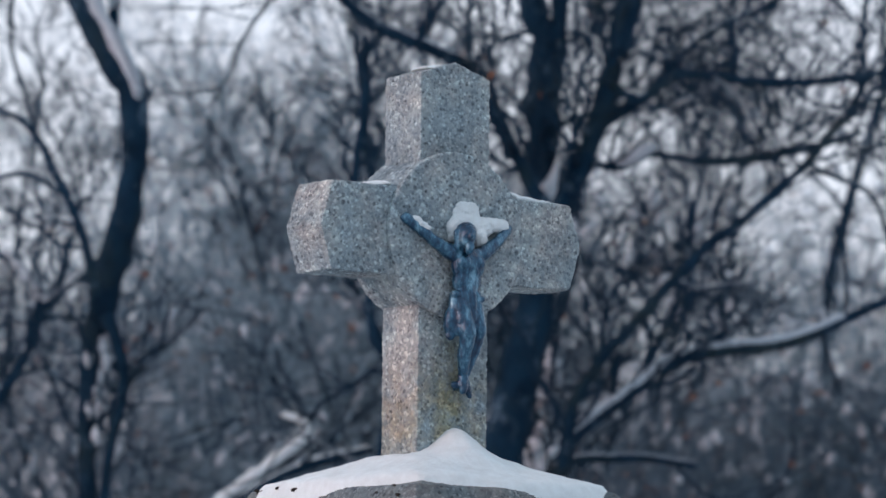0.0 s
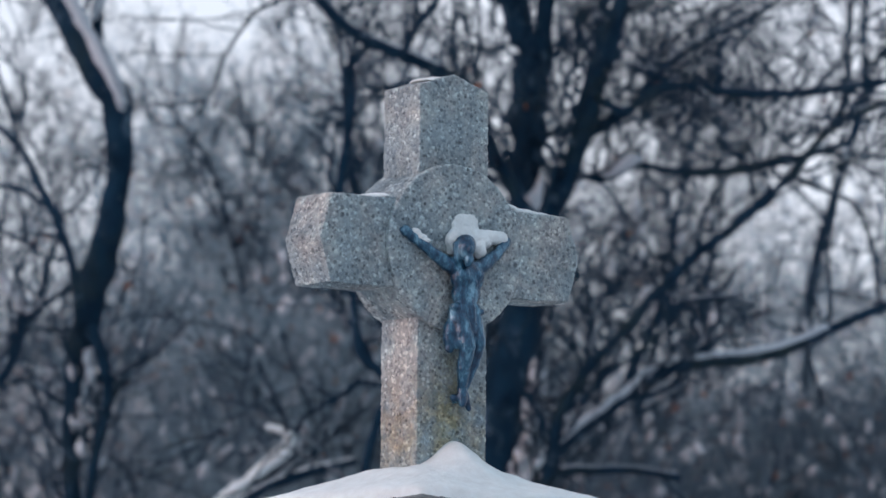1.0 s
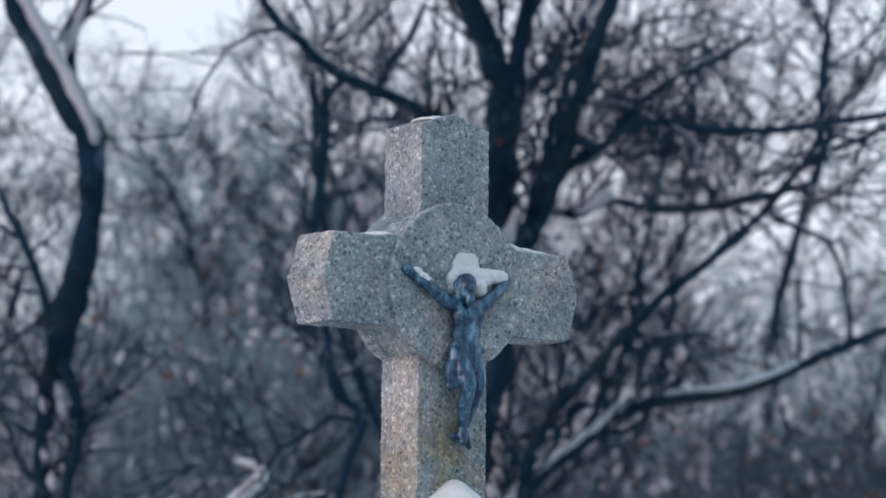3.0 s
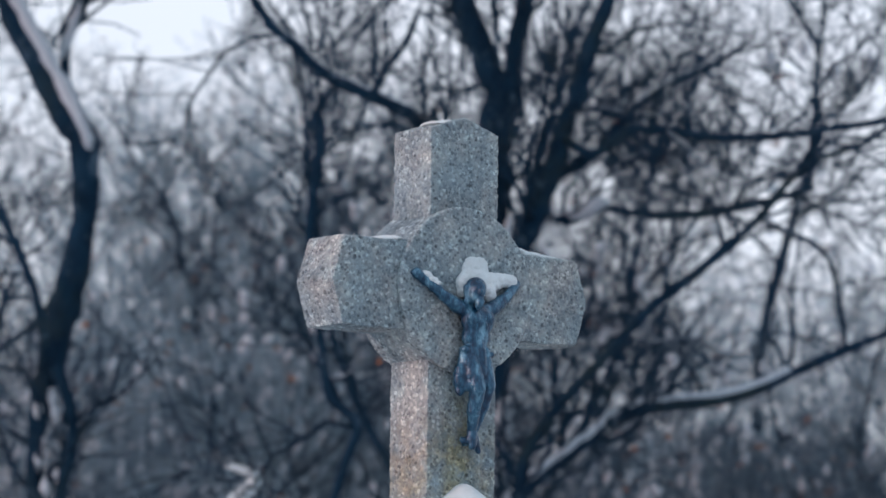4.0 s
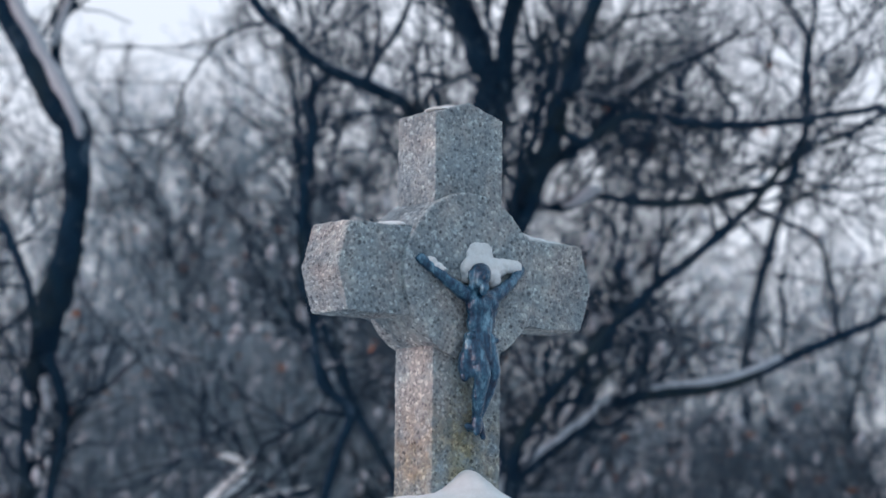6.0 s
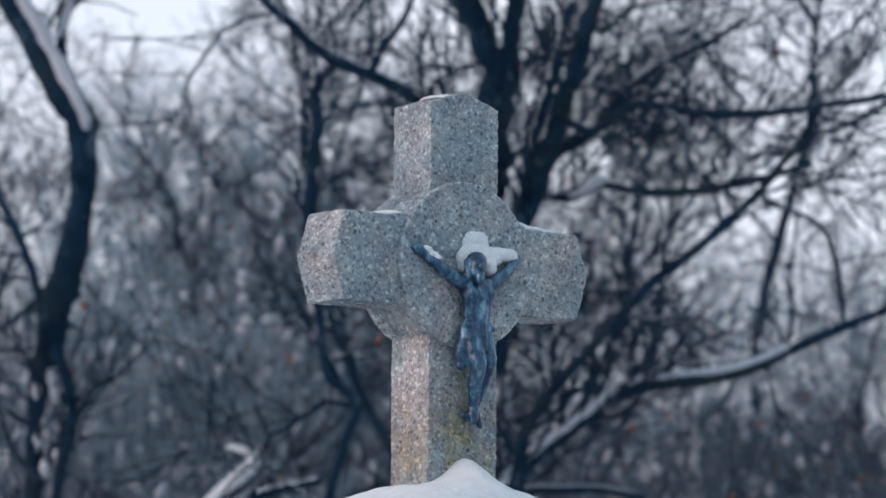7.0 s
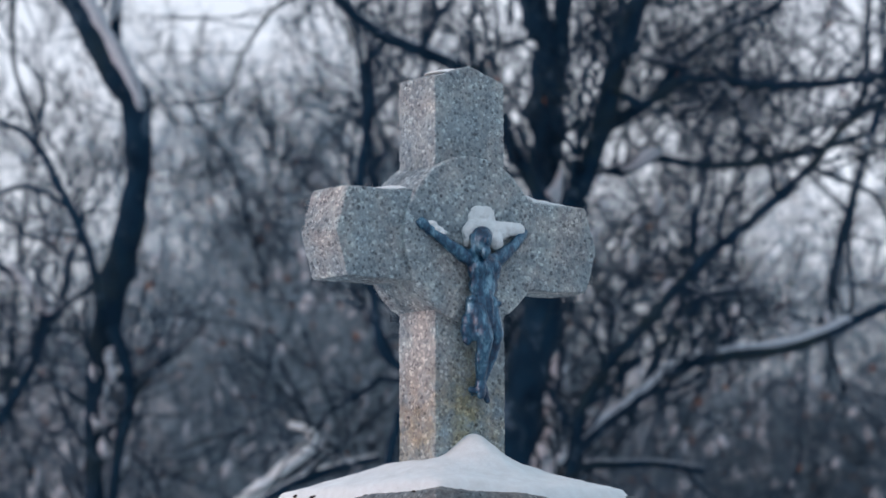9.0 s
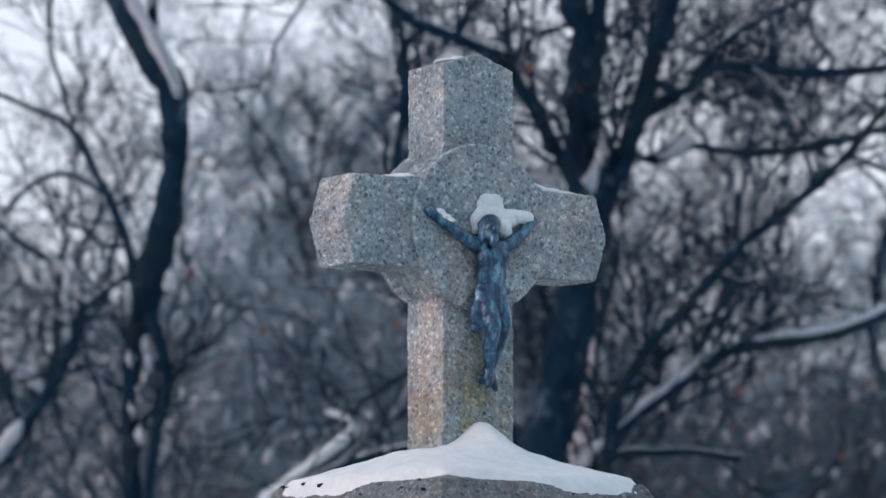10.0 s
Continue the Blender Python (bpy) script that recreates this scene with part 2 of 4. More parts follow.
def spline(rows, steps=4):
    """Catmull-Rom through rows of numbers."""
    out = []
    n = len(rows)
    for i in range(n - 1):
        p0, p1, p2, p3 = (np.array(rows[max(0, min(n - 1, i + k))]) for k in (-1, 0, 1, 2))
        for s in range(steps):
            t = s / steps
            out.append(0.5 * (2 * p1 + (p2 - p0) * t + (2 * p0 - 5 * p1 + 4 * p2 - p3) * t * t + (3 * p1 - p0 - 3 * p2 + p3) * t ** 3))
    out.append(np.array(rows[-1], float))
    return out


# The wood stands along a heading of 38 degrees: s metres to the right of it, d metres along it.
HEAD = radians(38)
ALONG, ASIDE = Vector((math.sin(HEAD), math.cos(HEAD), 0)), Vector((math.cos(HEAD), -math.sin(HEAD), 0))
FROM = Vector((-4.69, -5.93, 0))


def wood(s, d, z=0.0):
    return FROM + ASIDE * s + ALONG * d + Vector((0, 0, z))


# ---- ground ----
def terrain(x, y):
    """Height of the ground: a gently uneven floor, rising to a low wooded hillside far off."""
    v = Vector((x, y, 0)) - FROM
    d, s = v.dot(ALONG), v.dot(ASIDE)
    h = 0.10 * noise.noise(Vector((x * 0.3, y * 0.3, 0))) * min(1, math.hypot(x, y) / 4)
    if d > 40:
        u = min(1.0, (d - 40) / 55)
        h += u * u * (3 - 2 * u) * (9.9 - 6.0 * min(1.0, abs(s) / 60) + 1.0 * noise.noise(Vector((x * 0.06, y * 0.06, 4))))
    return h


def ground():
    bm = bmesh.new()
    rings = [0, 0.6, 1.2, 2, 3, 4.5, 6.5, 9, 12, 16, 21, 28, 34, 40, 45, 50, 55, 60, 65, 70, 75, 80, 85, 90, 96, 104, 115, 130, 160, 220, 400, 800, 1600, 3000]
    cols, prev = 180, None
    mid = bm.verts.new((0, 0, 0))
    for r in rings[1:]:
        ring = []
        for k in range(cols):
            a = 2 * math.pi * k / cols
            x, y = r * math.cos(a), r * math.sin(a)
            ring.append(bm.verts.new((x, y, terrain(x, y))))
        for k in range(cols):
            k2 = (k + 1) % cols
            bm.faces.new((mid, ring[k], ring[k2]) if prev is None else (prev[k], ring[k], ring[k2], prev[k2]))
        prev = ring
    ob = smooth(part("ground", bm, GROUND_SNOW))
    tagged(ob, "uneven wood floor with thin snow and added dark litter, rising to a low hillside", "ground", kind="structure")


ground()

# ---- stone cross ----
Z = 2.45            # height of the middle of the arms
HALF, DEEP = 0.100, 0.134
ARM, TIP = 0.341, 0.372
TOP, PEAK, FOOT = 0.367, 0.400, -0.60
DISC = 0.191


def extruded(outline, y0, y1):
    bm = bmesh.new()
    a = [bm.verts.new((x, y0, z)) for x, z in outline]
    b = [bm.verts.new((x, y1, z)) for x, z in outline]
    bm.faces.new(list(reversed(a)))
    bm.faces.new(b)
    for i in range(len(a)):
        j = (i + 1) % len(a)
        bm.faces.new((a[i], a[j], b[j], b[i]))
    bmesh.ops.recalc_face_normals(bm, faces=bm.faces)
    return bm


def weathered(ob, voxel, grain, depth):
    """Worn edges and a rough skin."""
    r = ob.modifiers.new("worn", "REMESH")
    r.mode, r.voxel_size, r.use_smooth_shade = "VOXEL", voxel, True
    for size, amount in ((grain, depth), (grain * 5, depth * 0.9)):
        tex = bpy.data.textures.new("skin", "CLOUDS")
        tex.noise_scale, tex.noise_depth = size, 3
        d = ob.modifiers.new("rough", "DISPLACE")
        d.texture, d.strength, d.mid_level, d.texture_coords = tex, amount, 0.5, "LOCAL"


def stone_cross():
    cross = new("stone_cross")
    cross.location = (0, 0, Z)
    tagged(cross, "weathered grey stone wayside cross with exposed grit", "cross")
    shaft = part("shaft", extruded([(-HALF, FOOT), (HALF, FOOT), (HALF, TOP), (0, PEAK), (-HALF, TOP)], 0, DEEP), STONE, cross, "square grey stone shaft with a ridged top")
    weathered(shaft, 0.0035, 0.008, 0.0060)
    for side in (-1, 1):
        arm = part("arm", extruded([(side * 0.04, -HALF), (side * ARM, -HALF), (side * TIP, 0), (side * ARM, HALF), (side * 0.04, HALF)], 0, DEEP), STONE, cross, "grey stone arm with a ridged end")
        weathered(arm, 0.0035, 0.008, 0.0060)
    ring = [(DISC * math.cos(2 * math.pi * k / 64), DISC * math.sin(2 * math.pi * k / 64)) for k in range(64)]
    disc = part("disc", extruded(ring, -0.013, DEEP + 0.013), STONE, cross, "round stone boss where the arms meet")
    weathered(disc, 0.0035, 0.008, 0.0050)


stone_cross()

PW, PF, PB, PTOP = 0.281, -0.240, 0.384, 1.872
WASH = 0.25         # slope of the pedestal top


def frustum(bm, x, y0, y1, z0, grow, z1):
    lo = [bm.verts.new(v) for v in ((-x - grow, y0 - grow, z0), (x + grow, y0 - grow, z0), (x + grow, y1 + grow, z0), (-x - grow, y1 + grow, z0))]
    hi = [bm.verts.new(v) for v in ((-x, y0, z1), (x, y0, z1), (x, y1, z1), (-x, y1, z1))]
    bm.faces.new(list(reversed(lo)))
    bm.faces.new(hi)
    for i in range(4):
        j = (i + 1) % 4
        bm.faces.new((lo[i], lo[j], hi[j], hi[i]))


def pedestal():
    ped = new("stone_pedestal")
    tagged(ped, "grey stone pedestal with a sloping top edge under snow", "pedestal")
    bm = bmesh.new()
    frustum(bm, PW, PF, PB, PTOP - 0.07, 0.045, PTOP)
    frustum(bm, PW + 0.045, PF - 0.045, PB + 0.045, PTOP - 0.20, 0.0, PTOP - 0.06)
    lift = 0.15
    frustum(bm, PW - lift, PF + lift, PB - lift, PTOP - 0.01, lift + 0.01, PTOP + WASH * lift)
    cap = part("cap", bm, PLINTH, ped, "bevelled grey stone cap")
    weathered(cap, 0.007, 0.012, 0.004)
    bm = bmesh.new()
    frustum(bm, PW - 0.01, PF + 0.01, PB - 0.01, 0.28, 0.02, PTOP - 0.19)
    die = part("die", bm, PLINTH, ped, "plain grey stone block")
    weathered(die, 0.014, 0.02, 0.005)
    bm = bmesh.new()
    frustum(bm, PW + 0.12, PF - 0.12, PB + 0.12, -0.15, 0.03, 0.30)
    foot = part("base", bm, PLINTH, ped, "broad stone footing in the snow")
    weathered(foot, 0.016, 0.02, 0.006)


pedestal()


# ---- figure ----
def blob(bm, at, size, turn=(0, 0, 0)):
    m = Matrix.LocRotScale(at, Euler([radians(a) for a in turn]), size)
    bmesh.ops.create_icosphere(bm, subdivisions=3, radius=1.0, matrix=m)


def rod(bm, a, b, r0, r1):
    a, b = Vector(a), Vector(b)
    turn = (b - a).to_track_quat("Z", "Y").to_matrix().to_4x4()
    bmesh.ops.create_cone(bm, cap_ends=True, segments=14, radius1=r0, radius2=r1, depth=(b - a).length, matrix=Matrix.Translation((a + b) / 2) @ turn)
    for p, r in ((a, r0), (b, r1)):
        bmesh.ops.create_icosphere(bm, subdivisions=2, radius=r, matrix=Matrix.Translation(p))


def fused(ob, voxel, rounds=3):
    r = ob.modifiers.new("fused", "REMESH")
    r.mode, r.voxel_size, r.use_smooth_shade = "VOXEL", voxel, True
    s = ob.modifiers.new("soft", "SMOOTH")
    s.factor, s.iterations = 0.5, rounds


def figure():
    bm = bmesh.new()
    # raised arms, the hands closed
    blob(bm, (-0.147, -0.017, 0.027), (0.014, 0.012, 0.014))
    rod(bm, (-0.143, -0.017, 0.024), (-0.122, -0.020, 0.012), 0.0125, 0.0135)
    rod(bm, (-0.122, -0.020, 0.012), (-0.086, -0.034, -0.018), 0.0125, 0.0130)
    rod(bm, (-0.086, -0.034, -0.018), (-0.040, -0.040, -0.044), 0.0135, 0.0175)
    rod(bm, (0.050, -0.040, -0.042), (0.102, -0.034, -0.006), 0.0175, 0.0130)
    rod(bm, (0.102, -0.034, -0.006), (0.137, -0.018, 0.023), 0.0125, 0.0125)
    blob(bm, (0.140, -0.017, 0.025), (0.013, 0.012, 0.013))
    rod(bm, (-0.038, -0.040, -0.048), (0.050, -0.040, -0.044), 0.016, 0.016)
    # chest with the ribs arched over a drawn-in belly
    blob(bm, (0.008, -0.042, -0.070), (0.045, 0.024, 0.040))
    blob(bm, (-0.012, -0.056, -0.066), (0.020, 0.012, 0.018))
    blob(bm, (0.026, -0.055, -0.064), (0.020, 0.012, 0.018))
    for k in range(3):
        for side in (-1, 1):
            rod(bm, (0.006 + side * 0.010, -0.062 + 0.004 * k, -0.080 - 0.010 * k), (0.006 + side * 0.034, -0.046, -0.090 - 0.012 * k), 0.0045, 0.0045)
    blob(bm, (0.004, -0.042, -0.108), (0.037, 0.021, 0.040))
    blob(bm, (0.002, -0.047, -0.128), (0.026, 0.018, 0.024))
    blob(bm, (0.000, -0.042, -0.158), (0.044, 0.025, 0.034))
    # bowed head with long hair and a beard
    rod(bm, (0.004, -0.046, -0.046), (-0.004, -0.056, -0.016), 0.014, 0.013)
    blob(bm, (-0.010, -0.060, -0.006), (0.021, 0.023, 0.028), (16, 12, 0))
    blob(bm, (-0.006, -0.052, 0.006), (0.025, 0.024, 0.021))
    blob(bm, (-0.010, -0.072, -0.034), (0.011, 0.011, 0.017), (10, 8, 0))
    blob(bm, (-0.014, -0.081, -0.008), (0.005, 0.006, 0.009))
    for x, y in ((-0.031, -0.050), (-0.027, -0.044), (0.012, -0.050), (0.016, -0.044)):
        rod(bm, (x, y, 0.004), (x * 0.92, y, -0.036), 0.0075, 0.0055)
    # cloth knotted about the hips, its folds hanging
    for x, y, z0, z1, r in ((-0.038, -0.040, -0.140, -0.232, 0.0105), (-0.026, -0.052, -0.138, -0.222, 0.0105), (-0.010, -0.060, -0.140, -0.200, 0.0085),
                            (0.008, -0.063, -0.140, -0.196, 0.0085), (0.026, -0.056, -0.138, -0.212, 0.0095), (0.040, -0.044, -0.136, -0.216, 0.0105)):
        rod(bm, (x * 0.85, y, z0), (x, y, z1), r * 0.9, r * 1.1)
    rod(bm, (-0.036, -0.052, -0.138), (0.040, -0.056, -0.146), 0.009, 0.008)
    blob(bm, (-0.040, -0.040, -0.200), (0.014, 0.016, 0.034))
    # legs, the knees bent, one foot over the other
    rod(bm, (-0.018, -0.046, -0.165), (-0.008, -0.068, -0.226), 0.0245, 0.0185)
    rod(bm, (0.022, -0.044, -0.165), (0.028, -0.060, -0.218), 0.0240, 0.0175)
    rod(bm, (-0.008, -0.068, -0.226), (-0.004, -0.048, -0.272), 0.0180, 0.0165)
    rod(bm, (-0.004, -0.048, -0.272), (0.006, -0.030, -0.320), 0.0165, 0.0105)
    rod(bm, (0.028, -0.060, -0.218), (0.024, -0.042, -0.270), 0.0165, 0.0150)
    rod(bm, (0.024, -0.042, -0.270), (0.012, -0.028, -0.322), 0.0145, 0.0100)
    rod(bm, (0.006, -0.030, -0.320), (0.004, -0.034, -0.352), 0.0120, 0.0100)
    rod(bm, (0.012, -0.026, -0.322), (0.028, -0.028, -0.364), 0.0115, 0.0070)
    rod(bm, (-0.012, -0.020, -0.340), (0.020, -0.020, -0.342), 0.0090, 0.0090)
    # fixings into the stone
    rod(bm, (-0.158, -0.016, 0.028), (-0.158, 0.006, 0.028), 0.006, 0.006)
    rod(bm, (0.130, -0.019, 0.021), (0.130, 0.006, 0.021), 0.006, 0.006)
    rod(bm, (0.008, -0.030, -0.345), (0.008, 0.006, -0.345), 0.007, 0.007)
    rod(bm, (0.0, -0.036, -0.09), (0.0, 0.004, -0.09), 0.012, 0.012)
    ob = part("crucifix_figure", bm, METAL)
    ob.location = (0, 0, Z)
    fused(ob, 0.0024, 5)
    tex = bpy.data.textures.new("cast", "CLOUDS")
    tex.noise_scale, tex.noise_depth = 0.016, 2
    d = ob.modifiers.new("modelled", "DISPLACE")
    d.texture, d.strength, d.mid_level, d.texture_coords = tex, 0.0036, 0.5, "LOCAL"
    tagged(ob, "dark blue-grey cast metal figure fixed to the stone cross", "statue")


figure()


# ---- snow on the monument ----
def snow_heap(name, blobs, label, origin=(0, 0, Z), voxel=0.003, group="snow on the cross"):
    bm = bmesh.new()
    for at, size in blobs:
        blob(bm, at, size)
    ob = part(name, bm, SNOW)
    ob.location = origin
    fused(ob, voxel, 1)
    tex = bpy.data.textures.new("lumps", "CLOUDS")
    tex.noise_scale, tex.noise_depth = 0.012, 4
    d = ob.modifiers.new("lumpy", "DISPLACE")
    d.texture, d.strength, d.mid_level, d.texture_coords = tex, 0.0060, 0.5, "LOCAL"
    fine = bpy.data.textures.new("crumbs", "CLOUDS")
    fine.noise_scale, fine.noise_depth = 0.005, 3
    d = ob.modifiers.new("crumbly", "DISPLACE")
    d.texture, d.strength, d.mid_level, d.texture_coords = fine, 0.0035, 0.5, "LOCAL"
    tagged(ob, label, "snow", group)


snow_heap("snow_patch", [((0.036, -0.006, 0.066), (0.027, 0.013, 0.019)), ((0.012, -0.006, 0.064), (0.022, 0.013, 0.018)), ((0.024, -0.010, 0.050), (0.040, 0.015, 0.030)), ((0.024, -0.014, 0.026), (0.050, 0.018, 0.030)),
                         ((-0.014, -0.016, 0.014), (0.020, 0.017, 0.024)), ((-0.016, -0.018, -0.002), (0.014, 0.016, 0.016)), ((0.062, -0.018, 0.024), (0.036, 0.019, 0.024)), ((0.088, -0.020, 0.030), (0.034, 0.017, 0.018)),
                         ((0.112, -0.020, 0.031), (0.026, 0.016, 0.016)), ((0.128, -0.019, 0.030), (0.013, 0.014, 0.016)), ((0.052, -0.026, 0.000), (0.020, 0.018, 0.022))], "white snow packed behind the figure's head and arm")
snow_heap("snow_patch", [((-0.126, -0.022, 0.026), (0.017, 0.011, 0.008)), ((-0.112, -0.026, 0.016), (0.016, 0.011, 0.008)), ((-0.102, -0.030, 0.008), (0.012, 0.010, 0.007))], "thin snow on the figure's raised arm")
snow_heap("snow_patch", [((-0.215, 0.060, 0.101), (0.042, 0.058, 0.007)), ((-0.185, 0.060, 0.105), (0.024, 0.058, 0.010)), ((-0.245, 0.060, 0.100), (0.030, 0.030, 0.004))],
          "white snow lying in the nook above the cross arm")
snow_heap("snow_patch", [((0.215, 0.050, 0.103), (0.050, 0.050, 0.010)), ((0.260, 0.050, 0.101), (0.050, 0.050, 0.007)), ((0.180, 0.050, 0.110), (0.025, 0.045, 0.012))],
          "thin white snow along the top of the cross arm")
snow_heap("snow_patch", [((-0.052, 0.045, 0.382), (0.030, 0.042, 0.006)), ((-0.028, 0.050, 0.390), (0.018, 0.036, 0.005))], "thin snow on the sloping top of the cross")


def snow_cap():
    """Snow over the pedestal, drifted up against the shaft."""
    nx, ny = 130, 136
    bm = bmesh.new()

    def height(x, y):
        dx, dy = max(0, abs(x) - HALF), max(0, -y, y - DEEP)
        near = math.hypot(dx, dy)
        t = 0.0130 + 0.030 * math.exp(-(near / 0.125) ** 1.2)
        t += 0.062 * math.exp(-((abs(x - 0.002) / 0.060) ** 1.9) - ((y + 0.01) / 0.085) ** 2) * (1 if y < 0.02 else 0.2)
        t += 0.004 * noise.noise(Vector((x * 14, y * 14, 3))) + 0.002 * noise.noise(Vector((x * 55, y * 55, 3)))
        round_out = 0.030 * math.log(sum(math.exp(v / 0.030) for v in (abs(x) - PW, PF - y, y - PB)))
        base = WASH * min(0.15, -round_out) if round_out < 0 else -1.5 * round_out
        bare = -0.009 + 0.085 * math.exp(-(math.hypot(x + PW, y - PF) / 0.19) ** 2) + 0.003 * noise.noise(Vector((x * 17, y * 17, 9)))
        edge = 0.012 * math.log(sum(math.exp(v / 0.012) for v in (abs(x) - PW, PF - y, y - PB)))
        k = max(0.0, min(1.0, (0.010 - edge - bare) / 0.034))
        return base + t * math.sqrt(k * (2 - k)) - 0.012 * (1 - min(1.0, k / 0.15))

    over = 0.034
    top, low = [], []
    for j in range(ny + 1):
        y = PF - over + (PB - PF + 2 * over) * j / ny
        top.append([])
        low.append([])
        for i in range(nx + 1):
            x = -PW - over + 2 * (PW + over) * i / nx
            top[-1].append(bm.verts.new((x, y, height(x, y))))
            low[-1].append(bm.verts.new((x, y, -0.025 - 1.6 * max(0.0, abs(x) - PW, PF - y, y - PB))))
    for j in range(ny):
        for i in range(nx):
            bm.faces.new((top[j][i], top[j][i + 1], top[j + 1][i + 1], top[j + 1][i]))
            bm.faces.new((low[j][i], low[j + 1][i], low[j + 1][i + 1], low[j][i + 1]))
    for i in range(nx):
        bm.faces.new((top[0][i], low[0][i], low[0][i + 1], top[0][i + 1]))
        bm.faces.new((top[ny][i], top[ny][i + 1], low[ny][i + 1], low[ny][i]))
    for j in range(ny):
        bm.faces.new((top[j][0], top[j + 1][0], low[j + 1][0], low[j][0]))
        bm.faces.new((top[j][nx], low[j][nx], low[j + 1][nx], top[j + 1][nx]))
    ob = smooth(part("snow_drift", bm, SNOW))
    ob.location = (0, 0, PTOP)
    tagged(ob, "white snow drifted against the shaft on the pedestal", "snow")


snow_cap()


def debris(x, y, size, seed):
    """A curled wet leaf sticking out of the snow's edge."""
    rng = random.Random(seed)
    bm = bmesh.new()
    for _ in range(3):
        blob(bm, (rng.uniform(-1, 1) * size * 0.5, rng.uniform(-1, 1) * size * 0.7, rng.uniform(0.0, 0.5) * size), (size * 0.35, size * 0.7, size * 0.28), (rng.uniform(-30, 30), rng.uniform(-30, 30), rng.uniform(0, 180)))
    for v in bm.verts:
        v.co += Vector((noise.noise(v.co * 160), noise.noise(v.co * 160 + Vector((5, 0, 0))), noise.noise(v.co * 160 + Vector((0, 5, 0))))) * size * 0.25
    ob = smooth(part("dead_leaf", bm, DEBRIS))
    ob.location = (x, y, PTOP - 0.004)
    tagged(ob, "dark wet dead leaf at the snow's edge on the pedestal", "leaf", "leaves on the pedestal")
    return ob


for x, y, size, seed in ((-0.284, 0.350, 0.010, 1), (-0.284, 0.272, 0.014, 2), (-0.283, 0.195, 0.014, 3), (-0.283, 0.125, 0.007, 4)):
    debris(x, y, size, seed)


# dark lumps added in place of shaded, mossy pits and cracks in the edge
for x, y, z, size, seed in ((-0.290, -0.178, PTOP - 0.004, 0.006, 11), (-0.300, -0.205, PTOP - 0.026, 0.009, 12), (-0.296, -0.120, PTOP - 0.018, 0.005, 13), (-0.306, 0.020, PTOP - 0.030, 0.006, 14), (0.060, -0.262, PTOP - 0.028, 0.006, 15)):
    ob = debris(x, y, size, seed)
    ob.location.z = z
    ob.name = "edge_pit"
    tagged(ob, "dark lump in place of a mossy pit in the pedestal edge", "moss", "moss on the pedestal")


# ---- branching ----
def twig_spray(bark, snow, leaves, start, way, length, radius, level, rng, droop=0.0, sides=3, dense=1.0):
    """A crooked branch with its twigs."""
    n = max(3, int(3 + length * (2.2 if dense >= 1.0 else 4.0))) if level > 0 else 2
    pts, radii = [Vector(start)], [radius]
    d = Vector(way).normalized()
    bend = 0.20 if dense >= 1.0 else 0.30
    for i in range(n):
        d = (d + Vector((rng.gauss(0, 1), rng.gauss(0, 1), rng.gauss(0, 1) + 0.30 - droop)) * bend).normalized()
        pts.append(pts[-1] + d * length / n)
        radii.append(max(0.0045, radius * (1 - 0.75 * (i + 1) / n)))
    bark.tube(pts, radii, max(sides, 3 if level < 2 else 5), level > 0)
    if snow is not None and radius > 0.011 and rng.random() < 0.35:
        snow.snow(pts, radii, 4, 0.65, 0.55)
    # small snow clump, added as a bright dot like a gap of sky
    if snow is not None and level == 1 and dense >= 1.0 and rng.random() < 0.3:
        i = rng.randrange(1, n)
        r = rng.uniform(0.008, 0.018)
        e = (pts[i + 1] - pts[i]).normalized() * rng.uniform(0.03, 0.07)
        q = pts[i] + Vector((0, 0, r * 0.7))
        snow.tube([q - e, q - e * 0.4, q + e * 0.4, q + e], [0.004, r, r, 0.004], 4)
    if level <= 0:
        if leaves is not None and rng.random() < (0.03 if dense >= 1.0 else 0.012):
            leaves.leaf(pts[-1], rng.uniform(0.05, 0.09), rng)
        return
    count = int((length * (5.0 if level > 1 else 8.0) + 3) * dense)
    for _ in range(count):
        u = rng.uniform(0.18, 1.0) * n
        i = min(n - 1, int(u))
        p = pts[i].lerp(pts[i + 1], u - i)
        axis = (pts[i + 1] - pts[i]).normalized()
        side = axis.orthogonal()
        side.rotate(Matrix.Rotation(rng.uniform(0, 2 * math.pi), 3, axis))
        w = axis * rng.uniform(0.5, 1.0) + side.normalized() * rng.uniform(0.5, 1.0) + Vector((0, 0, 0.15))
        twig_spray(bark, snow, leaves, p, w, length * rng.uniform(0.32, 0.58), max(0.0052, radii[i] * rng.uniform(0.4, 0.6)), level - 1, rng, droop, sides, dense)


